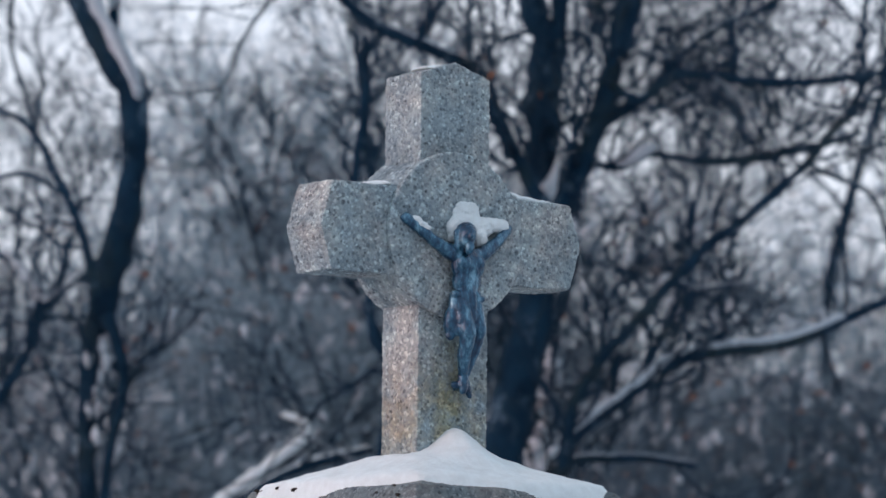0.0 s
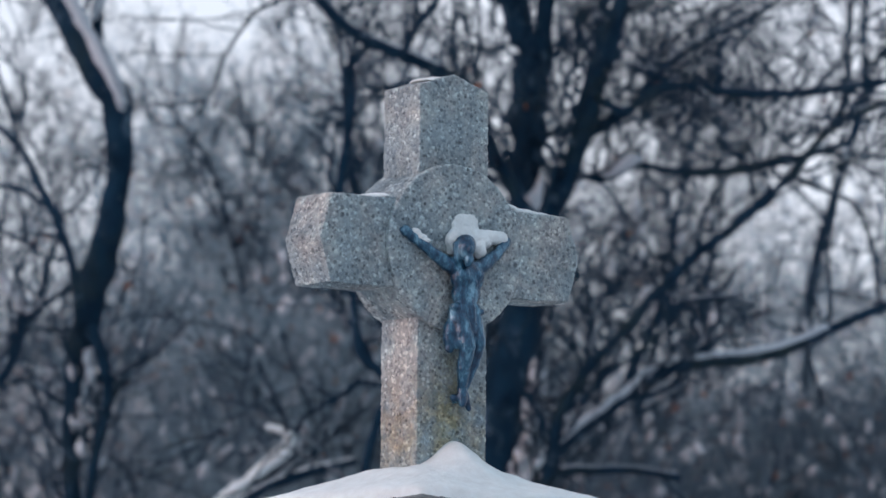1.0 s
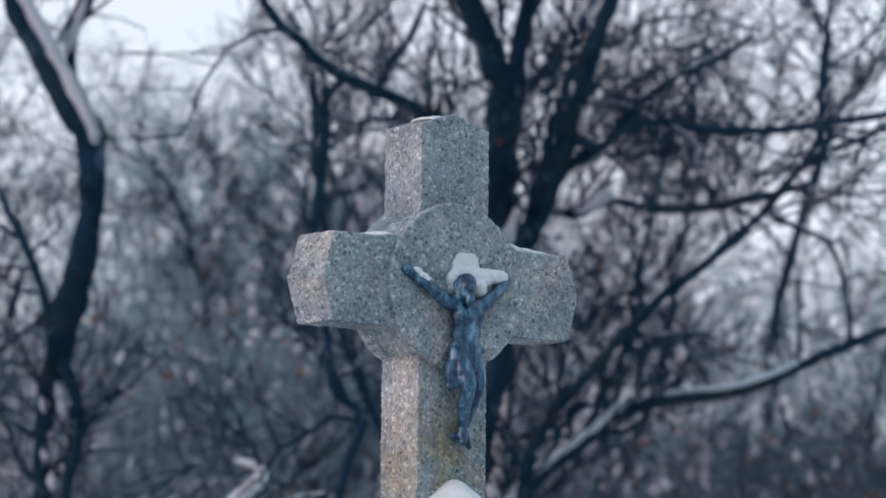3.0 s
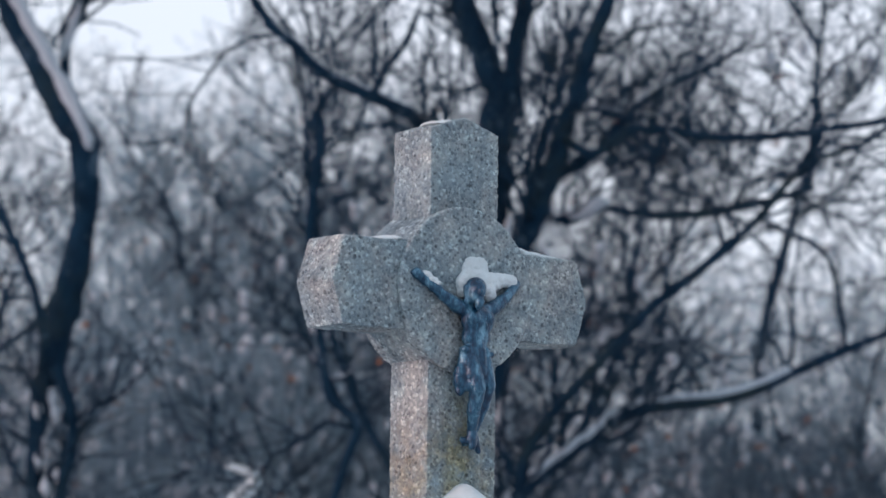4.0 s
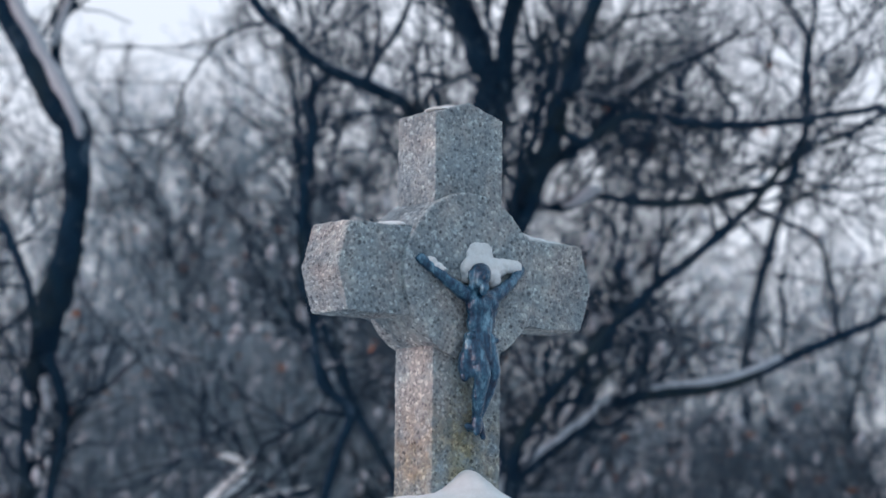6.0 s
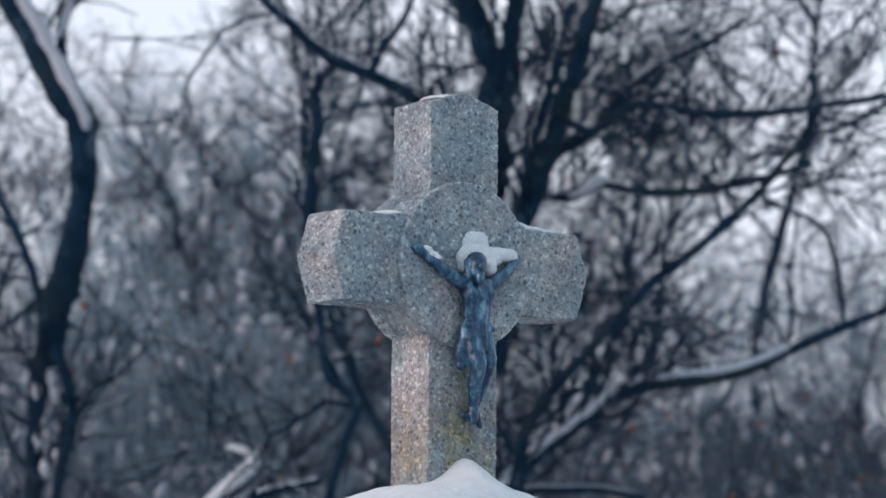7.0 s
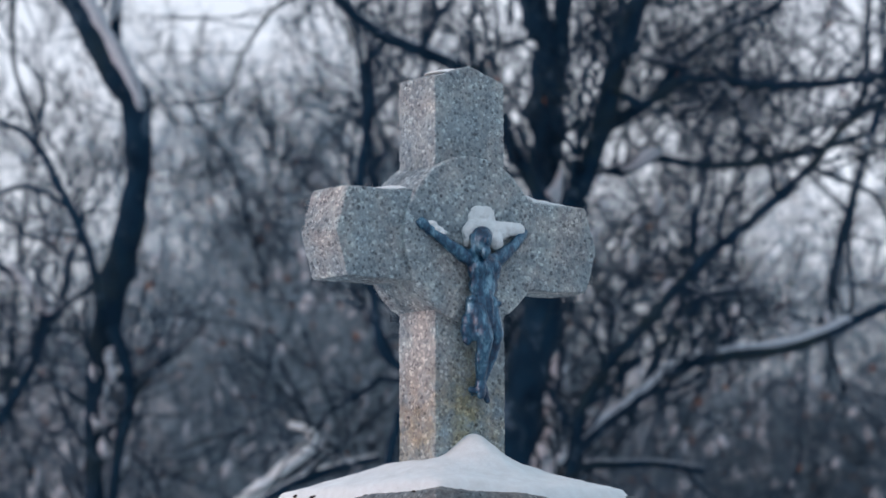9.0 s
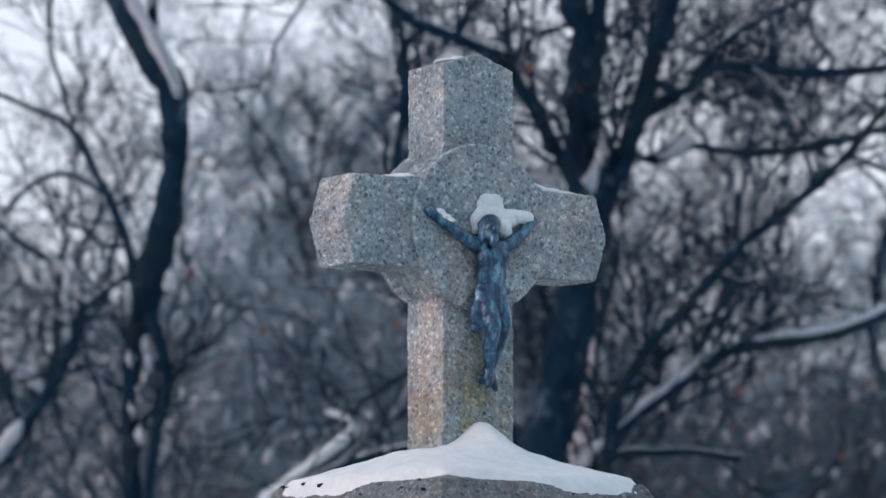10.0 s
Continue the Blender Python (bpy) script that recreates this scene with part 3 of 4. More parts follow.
def wild_tree(seed, height, trunk_r, limbs, spread, bare, twiggy=1.0, stout=0.55, hazed=False):
    """A bare winter tree: trunk, crown of crooked twigs, snow in the branches."""
    rng = random.Random(seed)
    tree = new("bare_tree")
    trunk, crown, snow, leaves = Tubes(), Tubes(), Tubes(), Tubes()
    pts, radii = [Vector((0, 0, -0.15))], [trunk_r * 1.25]
    d = Vector((rng.uniform(-0.1, 0.1), rng.uniform(-0.1, 0.1), 1)).normalized()
    n = 18
    for i in range(n):
        d = (d + Vector((rng.gauss(0, 0.24), rng.gauss(0, 0.24), 0.17))).normalized()
        pts.append(pts[-1] + d * height * 0.92 / n)
        radii.append(trunk_r * (1 - 0.85 * (i + 1) / n))
    trunk.tube(pts, radii, 8)
    for k in range(limbs):
        u = (bare + (1 - bare) * (k + rng.random()) / limbs) * n
        i = min(n - 1, int(u))
        a = k * 2.4 + rng.uniform(-0.5, 0.5)
        w = Vector((math.cos(a), math.sin(a), rng.uniform(0.3, 1.4)))
        p = pts[i].lerp(pts[i + 1], u - i)
        twig_spray(crown, snow, leaves, p, w, spread * rng.uniform(0.6, 1.1) * (1.15 - 0.6 * u / n), radii[i] * stout, 2, rng, 0.0, 3, twiggy)
    # clots of snow, added pale to stand for bright sky gaps between twigs
    lumps = random.Random(seed + 500)
    low_twigs = [v for v in crown.v if v[2] < 5.2]
    for _ in range(78 if twiggy > 0.9 else 25):
        p = Vector(lumps.choice(low_twigs))
        a = Vector((lumps.uniform(-0.03, 0.03), lumps.uniform(-0.03, 0.03), lumps.uniform(0.03, 0.075)))
        r = lumps.uniform(0.018, 0.042)
        snow.tube([p - a, p - a * 0.4, p + a * 0.4, p + a], [r * 0.45, r, r * 0.9, r * 0.3], 6)
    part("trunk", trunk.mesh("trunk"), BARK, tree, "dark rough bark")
    # the palest crowns carry painted haze in their colour
    part("crown", crown.mesh("crown"), HAZY_TWIG if hazed else TWIG if twiggy > 0.9 else BARK, tree, "tangle of bare twigs")["kind"] = "stuff"
    if snow.v:
        part("snow", snow.mesh("snow"), SHADED_SNOW, tree, "snow along the branches, and pale lumps for bright sky gaps")["kind"] = "stuff"
    if leaves.v:
        part("leaves", leaves.mesh("leaves"), LEAF, tree, "few withered orange-brown leaves")["kind"] = "stuff"
    return tagged(tree, "bare winter tree with snow on its branches", "tree", "trees of the wood")


class LimbTree:
    """A tree drawn limb by limb: rows of aside, along, up, radius in metres."""

    def __init__(self, name, aside, along, label, seed, sprays, snow=SHADED_SNOW):
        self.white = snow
        self.rng, self.sprays = random.Random(seed), sprays
        self.tree = tagged(new(name), label, "tree")
        self.base = wood(aside, along)
        self.tree.location = self.base
        self.crown, self.snow, self.leaves = Tubes(), Tubes(), Tubes()

    def limb(self, kind, rows, lying=(0.62, 0.62, 0.80)):
        """lying: how high and wide the snow lies, and how steep a limb still holds it."""
        line = spline(rows, 4)
        pts = [wood(r[0], r[1], r[2]) - self.base for r in line]
        radii = [max(0.006, float(r[3])) for r in line]
        for i, p in enumerate(pts):
            wob = Vector((noise.noise(p * 6), noise.noise(p * 6 + Vector((9, 0, 0))), noise.noise(p * 6 + Vector((0, 9, 0)))))
            pts[i] = p + wob * radii[i] * 0.35
            radii[i] *= 1 + 0.18 * noise.noise(p * 9)
        t = Tubes()
        t.tube(pts, radii, 12 if kind == "trunk" else 9)
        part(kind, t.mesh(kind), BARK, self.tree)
        if lying:
            self.snow.snow(pts, radii, 7, *lying)
        rng = self.rng
        length = sum((pts[i + 1] - pts[i]).length for i in range(len(pts) - 1))
        for _ in range(int(length * self.sprays * 6)):
            i = rng.randrange(1, len(pts) - 1)
            if pts[i].z < 1.8 or radii[i] > 0.09:
                continue
            axis = (pts[i + 1] - pts[i]).normalized()
            side = axis.orthogonal()
            side.rotate(Matrix.Rotation(rng.uniform(0, 6.3), 3, axis))
            twig_spray(self.crown, self.snow, self.leaves, pts[i], axis * 0.7 + side.normalized() + Vector((0, 0, 0.25)), rng.uniform(0.4, 1.5), min(0.018, radii[i] * 0.5), 1, rng, 0.0, 4, 0.95)

    def drift(self, *rows):
        """Snow clinging to a limb: rows of aside, along, up, radius."""
        line = spline(rows, 4)
        pts = [wood(r[0], r[1], r[2]) - self.base for r in line]
        self.snow.tube(pts, [max(0.004, float(r[3]) * (1 + 0.35 * noise.noise(p * 11))) for r, p in zip(line, pts)], 8)

    def done(self):
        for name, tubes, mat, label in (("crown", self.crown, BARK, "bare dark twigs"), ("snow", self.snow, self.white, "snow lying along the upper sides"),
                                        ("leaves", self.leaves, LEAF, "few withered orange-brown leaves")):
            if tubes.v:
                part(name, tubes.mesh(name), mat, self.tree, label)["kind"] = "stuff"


DUSTED = (0.30, 0.45, 0.75)

# ---- the trees behind the cross ----
t = LimbTree("crooked_tree", -2.05, 19.70, "dark crooked bare tree with snow on its bent trunk", 11, 0.5)
t.limb("trunk", [(-2.05, 19.70, -0.15, 0.15), (-2.12, 19.70, 0.8, 0.115)] + [(-2.15, 19.7, 1.52, 0.068), (-2.18, 19.7, 2.37, 0.054), (-2.2, 19.7, 2.71, 0.052), (-2.2, 19.7, 2.97, 0.052), (-2.18, 19.7, 3.24, 0.059), (-2.13, 19.7, 3.44, 0.083), (-2.06, 19.7, 3.72, 0.097), (-2, 19.7, 3.94, 0.084), (-1.96, 19.7, 4.24, 0.073), (-1.95, 19.7, 4.48, 0.081), (-1.98, 19.7, 4.7, 0.101), (-2.09, 19.7, 4.91, 0.095), (-2.19, 19.7, 5.09, 0.095), (-2.28, 19.7, 5.26, 0.091), (-2.4, 19.7, 5.48, 0.081), (-2.54, 19.7, 5.78, 0.070)] + [(-2.75, 19.7, 6.5, 0.047), (-2.8, 19.7, 7.4, 0.019)], None)
t.drift((-2.582, 19.64, 5.98, 0.017), (-2.397, 19.64, 5.574, 0.041), (-2.307, 19.64, 5.405, 0.046), (-2.188, 19.64, 5.193, 0.048), (-2.086, 19.64, 5.018, 0.051), (-2, 19.64, 4.861, 0.056), (-1.957, 19.65, 4.757, 0.049), (-1.94, 19.66, 4.66, 0.037), (-1.927, 19.68, 4.55, 0.017))
t.drift((-2.123, 19.75, 5.229, 0.02), (-2.085, 19.75, 5.349, 0.03), (-2.04, 19.75, 5.504, 0.028), (-2.02, 19.75, 5.59, 0.015))
for s, z, r in ((-2.187, 3.118, 0.030), (-2.105, 3.185, 0.028), (-2.085, 3.092, 0.026), (-2.141, 2.894, 0.022), (-2.128, 2.663, 0.030), (-2.176, 2.811, 0.024)):
    t.drift((s, 19.60, z - 0.055, 0.006), (s + 0.006, 19.58, z - 0.015, r), (s, 19.58, z + 0.025, r * 0.85), (s - 0.004, 19.60, z + 0.06, 0.006))
t.limb("stem", [(-2.05, 19.62, -0.1, 0.05), (-2.10, 19.60, 1.0, 0.035)] + [(-2.09, 19.60, 1.94, 0.026), (-2.07, 19.60, 2.34, 0.030), (-2.04, 19.60, 2.63, 0.033), (-1.98, 19.60, 2.90, 0.033), (-1.98, 19.60, 3.06, 0.033), (-2.03, 19.60, 3.23, 0.036), (-2.09, 19.60, 3.38, 0.046)])
t.limb("limb", [(-2.11, 19.80, 5.07, 0.033), (-2.10, 19.80, 5.38, 0.033), (-2.02, 19.80, 5.50, 0.030), (-1.99, 19.80, 5.66, 0.027), (-1.94, 19.80, 5.93, 0.020)])
t.limb("limb", [(-2.15, 19.50, 3.48, 0.029), (-2.18, 19.50, 3.70, 0.029), (-2.25, 19.50, 3.90, 0.026), (-2.33, 19.50, 4.07, 0.026), (-2.41, 19.50, 4.22, 0.023), (-2.48, 19.50, 4.37, 0.020), (-2.60, 19.50, 4.51, 0.020), (-2.76, 19.50, 4.57, 0.016), (-3.03, 19.50, 4.69, 0.013)])
t.limb("limb", [(-2.34, 19.60, 4.08, 0.016), (-2.57, 19.60, 4.20, 0.016), (-2.77, 19.60, 4.15, 0.016), (-2.97, 19.60, 3.95, 0.013)])
t.limb("limb", [(-2.57, 19.80, 4.50, 0.013), (-2.63, 19.80, 4.72, 0.013), (-2.71, 19.80, 4.97, 0.013), (-2.72, 19.80, 5.21, 0.013), (-2.70, 19.80, 5.49, 0.010)])
t.done()

t = LimbTree("forked_tree", -3.75, 21.40, "slender forked bare tree with snow in its crotch", 12, 0.3)
t.limb("trunk", [(-3.75, 21.40, -0.15, 0.07), (-3.62, 21.40, 1.2, 0.055)] + [(-3.44, 21.40, 2.19, 0.043), (-3.27, 21.40, 2.52, 0.043), (-3.09, 21.40, 2.80, 0.040), (-2.88, 21.40, 3.13, 0.036), (-2.77, 21.40, 3.35, 0.032), (-2.72, 21.40, 3.58, 0.036)])
t.limb("limb", [(-2.72, 21.40, 3.58, 0.029), (-2.78, 21.40, 3.76, 0.025), (-2.93, 21.40, 3.89, 0.025), (-3.11, 21.40, 4.00, 0.022), (-3.33, 21.40, 4.18, 0.018)])
t.limb("limb", [(-2.70, 21.30, 3.57, 0.025), (-2.55, 21.30, 3.69, 0.021), (-2.37, 21.30, 3.84, 0.018), (-2.23, 21.30, 4.10, 0.014)])
t.limb("limb", [(-3.58, 21.5, 1.6, 0.04), (-3.5, 21.5, 2.6, 0.035)] + [(-3.37, 21.50, 3.32, 0.029), (-3.15, 21.50, 3.19, 0.029), (-2.96, 21.50, 3.03, 0.029)])
t.drift((-2.93, 21.33, 3.94, 0.015), (-2.894, 21.33, 3.899, 0.035), (-2.783, 21.33, 3.772, 0.042), (-2.691, 21.33, 3.656, 0.05), (-2.67, 21.33, 3.58, 0.02))
t.drift((-3.26, 21.46, 3.30, 0.02), (-3.207, 21.46, 3.258, 0.04), (-3.078, 21.46, 3.142, 0.04), (-2.968, 21.46, 3.05, 0.02))
t.drift((-3.10, 21.38, 2.86, 0.02), (-3.13, 21.38, 2.80, 0.05), (-3.22, 21.38, 2.68, 0.055), (-3.33, 21.38, 2.52, 0.03))
t.done()

t = LimbTree("large_tree", 0.02, 19.45, "large dark bare tree with spreading snow-laden limbs", 13, 0.75)
t.limb("trunk", [(0.02, 19.45, -0.2, 0.30), (0.08, 19.38, 0.5, 0.21)] + [(0.14, 19.30, 1.30, 0.181), (0.17, 19.24, 2.07, 0.162), (0.22, 19.19, 2.48, 0.145), (0.30, 19.13, 2.90, 0.122), (0.38, 19.07, 3.18, 0.115), (0.43, 19.01, 3.50, 0.105), (0.47, 18.96, 3.78, 0.105), (0.48, 18.90, 4.00, 0.108)])
t.limb("limb", [(0.48, 18.90, 3.98, 0.095), (0.45, 19.03, 4.31, 0.093), (0.46, 19.17, 4.66, 0.103), (0.50, 19.30, 4.94, 0.110)])
t.limb("limb", [(0.50, 19.20, 4.91, 0.071), (0.42, 19.20, 5.09, 0.077), (0.34, 19.20, 5.31, 0.077), (0.24, 19.20, 5.52, 0.071), (0.13, 19.20, 5.83, 0.064)] + [(-0.05, 19.2, 6.6, 0.045), (-0.1, 19.3, 7.8, 0.015)])
t.limb("limb", [(0.51, 19.20, 4.89, 0.058), (0.54, 19.20, 5.03, 0.055), (0.57, 19.20, 5.24, 0.055), (0.62, 19.20, 5.52, 0.052), (0.68, 19.20, 5.82, 0.045)] + [(0.80, 19.2, 6.6, 0.03), (0.9, 19.2, 7.6, 0.01)])
t.limb("limb", [(0.49, 18.80, 3.92, 0.069), (0.62, 18.80, 4.05, 0.063), (0.70, 18.80, 4.26, 0.060), (0.77, 18.80, 4.47, 0.060), (0.83, 18.80, 4.68, 0.057), (0.90, 18.80, 4.90, 0.054), (0.97, 18.80, 5.13, 0.051), (1.07, 18.80, 5.41, 0.044), (1.15, 18.80, 5.67, 0.038)] + [(1.35, 18.8, 6.6, 0.025), (1.5, 18.8, 7.4, 0.01)])
t.limb("limb", [(0.47, 18.60, 3.93, 0.044), (0.36, 18.55, 4.05, 0.037), (0.29, 18.49, 4.18, 0.034), (0.17, 18.44, 4.40, 0.034), (0.05, 18.38, 4.59, 0.034), (-0.09, 18.33, 4.70, 0.034), (-0.26, 18.27, 4.77, 0.034), (-0.43, 18.22, 4.83, 0.034), (-0.55, 18.16, 4.90, 0.031), (-0.69, 18.11, 5.02, 0.030), (-0.83, 18.05, 5.14, 0.027), (-0.93, 18.00, 5.30, 0.024)])
t.limb("limb", [(-0.26, 18.20, 4.75, 0.021), (-0.18, 18.20, 4.91, 0.018), (-0.09, 18.20, 5.04, 0.018), (-0.01, 18.20, 5.22, 0.015)])
t.limb("limb", [(0.82, 18.60, 4.61, 0.028), (0.98, 18.60, 4.52, 0.022), (1.20, 18.60, 4.66, 0.025), (1.45, 18.60, 4.65, 0.025), (1.73, 18.60, 4.63, 0.025), (1.95, 18.60, 4.63, 0.025), (2.30, 18.60, 4.68, 0.022), (2.67, 18.60, 4.74, 0.019)], DUSTED)
t.limb("limb", [(0.70, 18.90, 4.24, 0.025), (0.87, 18.90, 4.18, 0.022), (1.07, 18.90, 4.26, 0.022), (1.26, 18.90, 4.23, 0.025), (1.51, 18.90, 4.22, 0.025), (1.72, 18.90, 4.25, 0.022), (1.98, 18.90, 4.31, 0.019), (2.26, 18.90, 4.40, 0.016)], DUSTED)
t.limb("limb", [(0.75, 18.90, 4.40, 0.025), (0.88, 18.90, 4.48, 0.025), (1.04, 18.90, 4.58, 0.022), (1.21, 18.90, 4.81, 0.022), (1.41, 18.90, 4.97, 0.019), (1.63, 18.90, 5.07, 0.016), (1.89, 18.90, 5.23, 0.016)])
laden = [(0.16, 19.3, 1.5, 0.063)] + [(0.3, 19.4, 2.04, 0.055), (0.38, 19.64, 2.31, 0.050), (0.54, 19.88, 2.58, 0.044), (0.72, 20.12, 2.77, 0.043), (0.9, 20.35, 2.91, 0.043), (1.09, 20.59, 3.06, 0.044), (1.27, 20.83, 3.22, 0.044), (1.5, 21.07, 3.31, 0.044), (1.8, 21.31, 3.36, 0.042), (2.07, 21.55, 3.42, 0.040), (2.27, 21.78, 3.5, 0.040), (2.48, 22.02, 3.61, 0.037), (2.77, 22.26, 3.75, 0.035), (3.18, 22.5, 3.94, 0.029)] + [(3.6, 22.7, 4.15, 0.017)]
t.limb("limb", laden, None)
t.drift(*[(a, b - 0.01, c + 0.85 * r, 0.62 * r) for a, b, c, r in laden[2:-3]])
t.limb("limb", [(0.26, 19.4, 2.1, 0.03)] + [(0.42, 19.60, 2.40, 0.026), (0.65, 19.60, 2.55, 0.026), (0.88, 19.60, 2.56, 0.026), (1.10, 19.60, 2.57, 0.023), (1.37, 19.60, 2.52, 0.020)])
t.limb("limb", [(0.20, 20.3, 1.2, 0.06), (0.40, 20.66, 2.15, 0.05), (0.48, 20.66, 2.65, 0.045), (0.56, 20.66, 3.0, 0.04), (0.57, 20.66, 3.3, 0.02)], None)
t.drift((0.43, 20.6, 2.36, 0.02), (0.445, 20.6, 2.48, 0.065), (0.463, 20.6, 2.654, 0.072), (0.495, 20.6, 2.80, 0.035), (0.52, 20.6, 2.95, 0.060), (0.545, 20.6, 3.10, 0.072), (0.55, 20.6, 3.22, 0.05), (0.545, 20.6, 3.29, 0.015))
t.drift((0.425, 18.72, 3.91, 0.02), (0.44, 18.72, 3.95, 0.05), (0.478, 18.72, 4.022, 0.045), (0.51, 18.72, 4.102, 0.03), (0.53, 18.72, 4.18, 0.012))
t.drift((0.86, 18.85, 4.205, 0.015), (0.90, 18.85, 4.22, 0.036), (0.969, 18.85, 4.245, 0.044), (1.04, 18.85, 4.28, 0.034), (1.09, 18.85, 4.29, 0.012))
t.done()

t = LimbTree("leaning_tree", 0.40, 19.3, "thin dark tree leaning across the wood", 14, 0.45)
t.limb("trunk", [(0.4, 19.3, -0.15, 0.083), (0.47, 19.25, 0.9, 0.062)] + [(0.51, 19.2, 1.91, 0.048), (0.54, 19.17, 2.29, 0.043), (0.59, 19.14, 2.54, 0.038), (0.63, 19.11, 2.81, 0.035), (0.71, 19.07, 2.97, 0.032), (0.84, 19.04, 3.16, 0.029), (0.99, 19.01, 3.32, 0.029), (1.15, 18.98, 3.49, 0.029), (1.36, 18.95, 3.71, 0.027), (1.59, 18.92, 3.89, 0.027), (1.75, 18.89, 4.03, 0.024), (1.94, 18.86, 4.21, 0.023), (2.11, 18.83, 4.42, 0.023), (2.22, 18.79, 4.56, 0.021), (2.25, 18.76, 4.72, 0.018), (2.25, 18.73, 4.97, 0.016), (2.29, 18.7, 5.32, 0.013)] + [(2.35, 18.7, 6, 0.009)], None)
t.limb("limb", [(2.11, 18.80, 4.42, 0.019), (2.29, 18.80, 4.55, 0.016), (2.51, 18.80, 4.63, 0.016), (2.77, 18.80, 4.79, 0.013)])
t.limb("limb", [(1.94, 18.90, 4.22, 0.013), (2.13, 18.90, 4.13, 0.013), (2.32, 18.90, 4.03, 0.013), (2.41, 18.90, 3.77, 0.013), (2.44, 18.90, 3.48, 0.013)])
t.done()

t = LimbTree("thin_tree", -0.5, 18.3, "thin crooked young tree with a kink in its stem", 15, 0.5)
t.limb("stem", [(-0.5, 18.3, -0.1, 0.04), (-0.48, 18.3, 1.2, 0.03)] + list(reversed([(-0.43, 18.30, 4.84, 0.022), (-0.52, 18.30, 4.76, 0.022), (-0.55, 18.30, 4.68, 0.025), (-0.53, 18.30, 4.55, 0.025), (-0.55, 18.30, 4.36, 0.025), (-0.58, 18.30, 4.11, 0.025), (-0.59, 18.30, 3.92, 0.022), (-0.57, 18.30, 3.64, 0.022), (-0.52, 18.30, 3.46, 0.022), (-0.49, 18.30, 3.24, 0.025), (-0.45, 18.30, 3.10, 0.028), (-0.32, 18.30, 2.99, 0.031), (-0.31, 18.30, 2.90, 0.028), (-0.37, 18.30, 2.75, 0.025), (-0.43, 18.30, 2.50, 0.025), (-0.46, 18.30, 2.19, 0.025)])))
t.done()

t = LimbTree("broken_tree", -2.15, 21.4, "broken leaning stem capped with thick snow", 16, 0.1, SHADED_STEM_SNOW)
t.limb("trunk", [(-2.15, 21.4, -0.15, 0.08), (-2.05, 21.4, 1.1, 0.055), (-1.72, 21.43, 2.15, 0.044), (-1.428, 21.43, 2.415, 0.040), (-1.195, 21.43, 2.585, 0.036), (-1.05, 21.43, 2.69, 0.036), (-0.985, 21.43, 2.77, 0.034), (-1.0, 21.43, 2.835, 0.028), (-1.06, 21.43, 2.87, 0.022), (-1.15, 21.43, 2.885, 0.012)], None)
t.drift((-1.72, 21.38, 2.2, 0.016), (-1.56, 21.38, 2.345, 0.033), (-1.428, 21.38, 2.445, 0.039), (-1.32, 21.38, 2.524, 0.037), (-1.195, 21.38, 2.625, 0.039), (-1.075, 21.38, 2.722, 0.043), (-0.992, 21.38, 2.8, 0.044), (-1.005, 21.38, 2.862, 0.036), (-1.06, 21.38, 2.893, 0.030), (-1.128, 21.38, 2.91, 0.020), (-1.16, 21.38, 2.905, 0.007))
t.limb("limb", [(-1.95, 21.3, 1.4, 0.04)] + [(-1.40, 21.00, 2.29, 0.032), (-1.19, 21.00, 2.46, 0.032), (-0.98, 21.00, 2.56, 0.032), (-0.73, 21.00, 2.64, 0.028), (-0.55, 21.00, 2.68, 0.025)])
t.done()

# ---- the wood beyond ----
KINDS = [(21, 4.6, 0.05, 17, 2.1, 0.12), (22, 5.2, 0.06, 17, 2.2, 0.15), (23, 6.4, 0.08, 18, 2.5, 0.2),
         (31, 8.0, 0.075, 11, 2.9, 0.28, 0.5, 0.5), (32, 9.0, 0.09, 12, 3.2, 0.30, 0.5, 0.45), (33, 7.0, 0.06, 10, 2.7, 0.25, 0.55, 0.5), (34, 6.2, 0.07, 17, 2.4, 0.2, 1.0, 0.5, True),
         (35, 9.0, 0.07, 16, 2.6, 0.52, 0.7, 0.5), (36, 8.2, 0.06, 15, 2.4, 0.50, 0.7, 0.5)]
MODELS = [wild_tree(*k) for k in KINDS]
SPOTS = [(-3.4, 27.0), (0.9, 28.0), (6.4, 33.0), (-5.6, 29.0), (5.4, 25.5), (-1.3, 31.0), (-4.0, 55.0), (0.35, 25.0), (4.6, 26.0)]
for m, (s, d) in zip(MODELS, SPOTS):
    m.location = wood(s, d)
    m.location.z = terrain(m.location.x, m.location.y) - 0.05


def plant(k, s, d, size, turn):
    # the wood thins out towards the sky here
    if 0.095 < s / d < 0.165 and d > 24 and KINDS[k][1] * size > 2.0 + 0.10 * d:
        return
    x, y, _ = wood(s, d)
    t = copy_thing(MODELS[k], pose(x, y, terrain(x, y) - 0.05, 0, 0, turn))
    t.scale = (size, size, size)


rng = random.Random(77)
# slender trees at the edge of the wood
for s, d in ((-5.0, 29.0), (2.0, 28.0), (5.0, 27.5), (5.8, 30.0), (-6.2, 31.0), (0.2, 33.0), (-6.0, 35.0), (0.5, 38.0)):
    plant(rng.choice((3, 4, 5)), s, d, rng.uniform(0.85, 1.1), rng.uniform(0, 360))
# tall crowns
for s, d in ((0.8, 30.0), (5.6, 41.0), (-3.2, 34.0), (2.2, 36.0), (0.45, 34.0), (0.7, 24.0), (7.6, 37.0), (0.6, 31.0), (-1.9, 33.0)):
    plant(rng.choice((7, 8)), s, d, rng.uniform(0.9, 1.1) * (0.8 + d / 120), rng.uniform(0, 360))
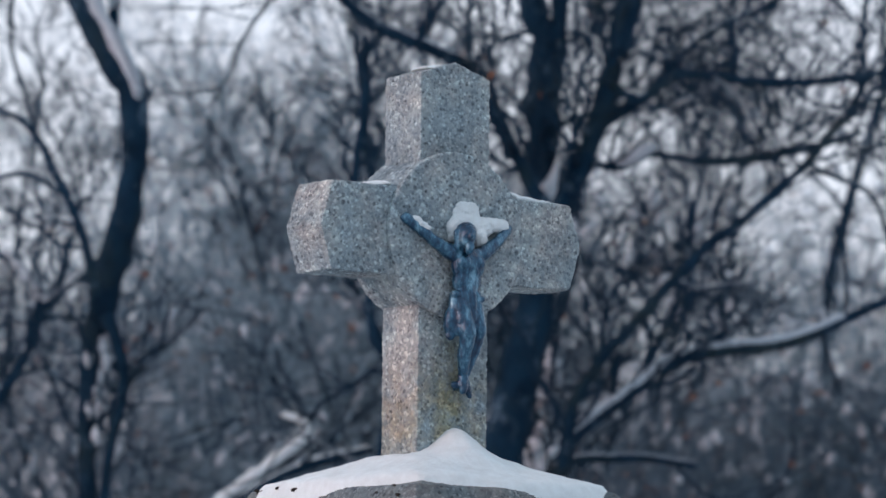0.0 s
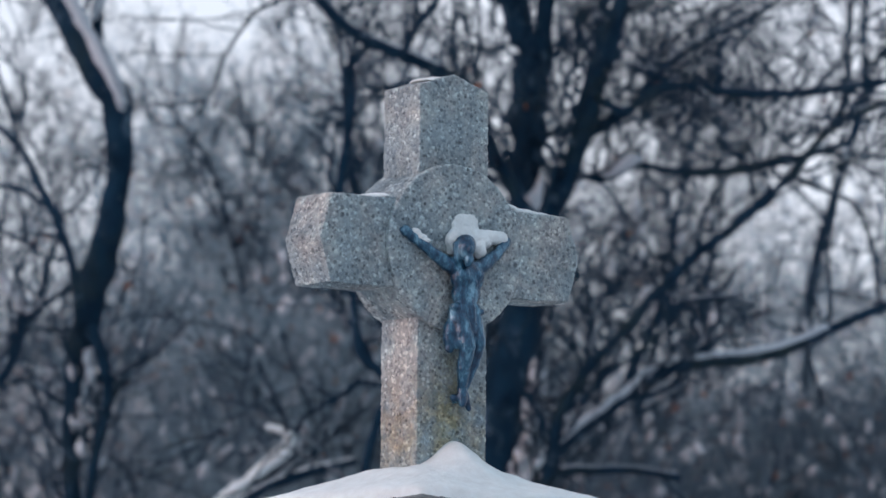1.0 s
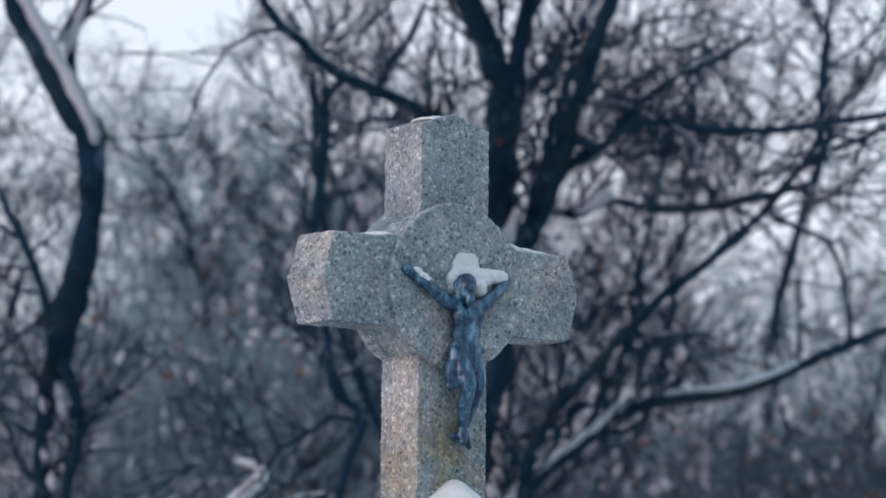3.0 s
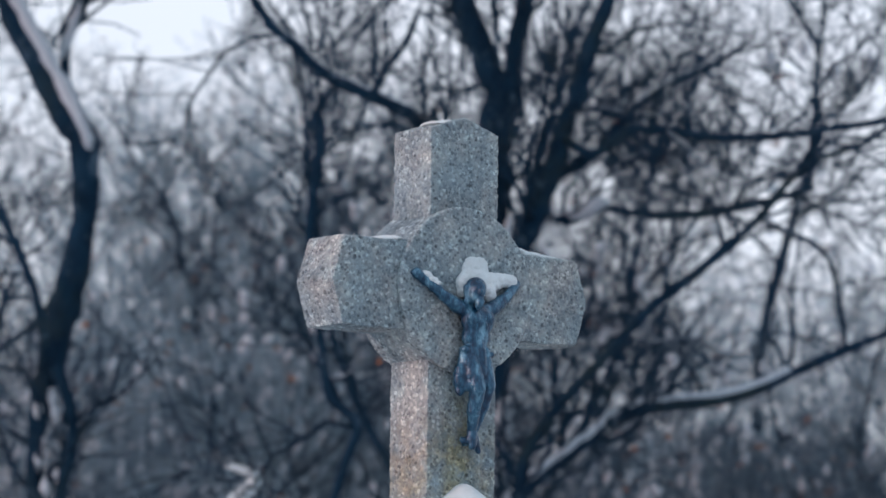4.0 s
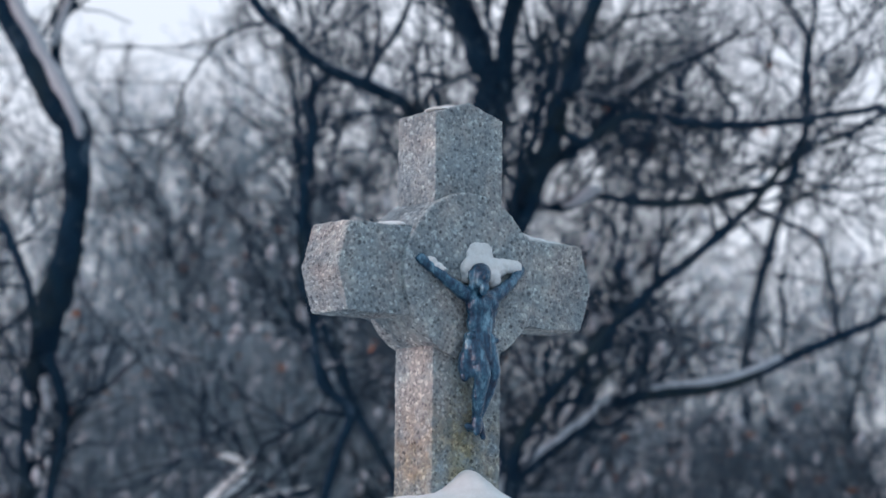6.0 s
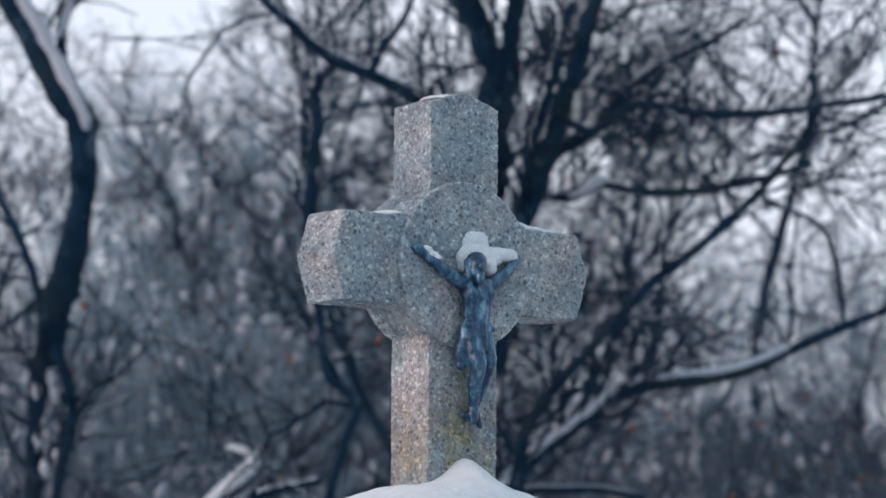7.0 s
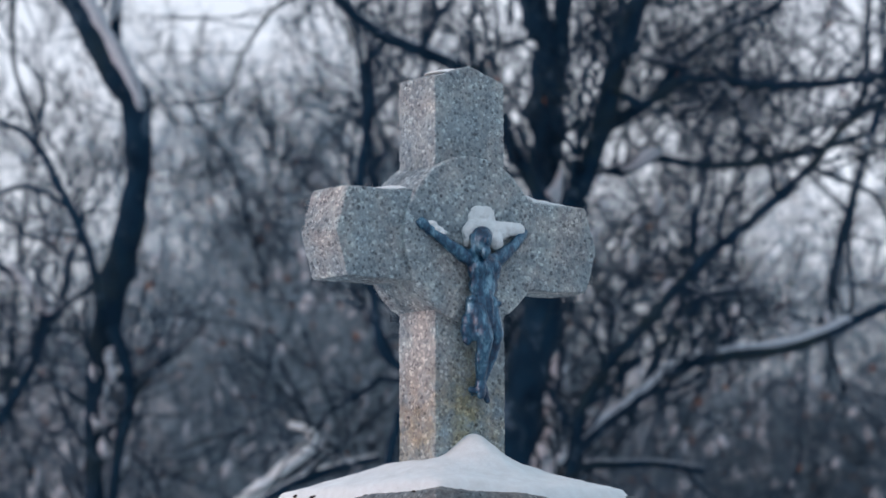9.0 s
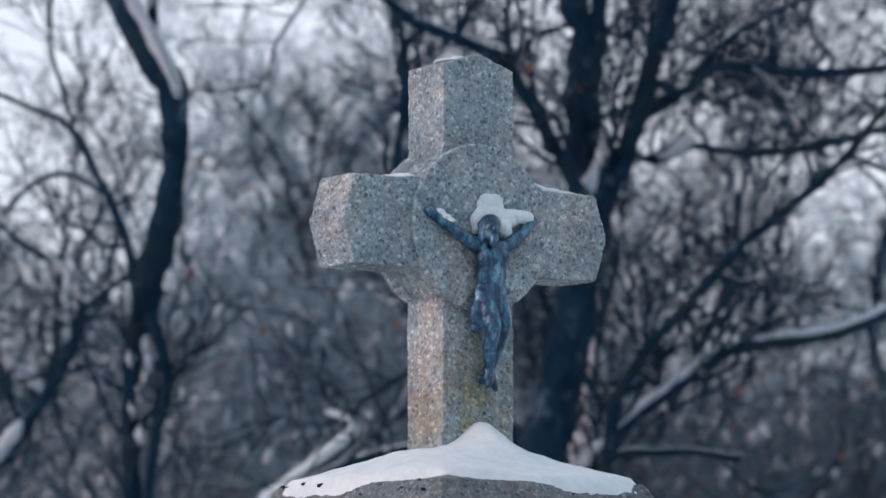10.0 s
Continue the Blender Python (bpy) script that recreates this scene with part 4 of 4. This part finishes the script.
# undergrowth
for i in range(13):
    d = 27 + 26 * i / 13 + rng.uniform(-1, 1)
    s = rng.uniform(-1, 1) * (d * 0.15 + 1.2)
    if (s > 0.045 * d and rng.random() < 0.45) or (s < -0.045 * d and rng.random() < 0.85):
        continue
    plant(rng.choice((0, 1, 1, 2)) if s < 0.03 * d else 0, s, d, rng.uniform(0.85, 1.12), rng.uniform(0, 360))
for i in range(6):
    d = 30 + 2.2 * i + rng.uniform(-1, 1)
    plant((6, 2, 6)[i % 3], rng.uniform(-0.085, 0.02) * d, d, rng.uniform(0.9, 1.15), rng.uniform(0, 360))
for i in range(9):
    d = 29 + 2 * i
    plant(0, rng.uniform(0.03, 0.125) * d, d, rng.uniform(0.75, 0.9) * (0.6 + d / 75), rng.uniform(0, 360))
# low bushes and crowns where the wood opens
for k, s, d, size in ((2, 1.8, 27.0, 0.50), (2, 2.7, 29.0, 0.52), (2, 3.7, 30.5, 0.50), (2, 1.0, 25.0, 0.46), (7, 1.2, 38.0, 1.15), (8, 3.4, 40.0, 1.15), (7, 4.0, 34.0, 1.65), (8, 2.3, 37.0, 1.7)):
    plant(k, s, d, size, 77 * d)
for k, s, d, size in ((1, -1.7, 28.5, 0.95), (0, -0.35, 33.0, 1.15), (1, -3.1, 30.5, 0.95), (0, 3.1, 27.0, 0.85), (0, 3.8, 28.5, 0.92), (0, 4.5, 30.0, 0.95), (0, 5.4, 31.0, 1.0),
                      (6, 3.3, 31.0, 0.75), (6, 4.4, 34.0, 0.80), (6, 5.2, 37.0, 0.85)):
    plant(k, s, d, size, 91 * d)
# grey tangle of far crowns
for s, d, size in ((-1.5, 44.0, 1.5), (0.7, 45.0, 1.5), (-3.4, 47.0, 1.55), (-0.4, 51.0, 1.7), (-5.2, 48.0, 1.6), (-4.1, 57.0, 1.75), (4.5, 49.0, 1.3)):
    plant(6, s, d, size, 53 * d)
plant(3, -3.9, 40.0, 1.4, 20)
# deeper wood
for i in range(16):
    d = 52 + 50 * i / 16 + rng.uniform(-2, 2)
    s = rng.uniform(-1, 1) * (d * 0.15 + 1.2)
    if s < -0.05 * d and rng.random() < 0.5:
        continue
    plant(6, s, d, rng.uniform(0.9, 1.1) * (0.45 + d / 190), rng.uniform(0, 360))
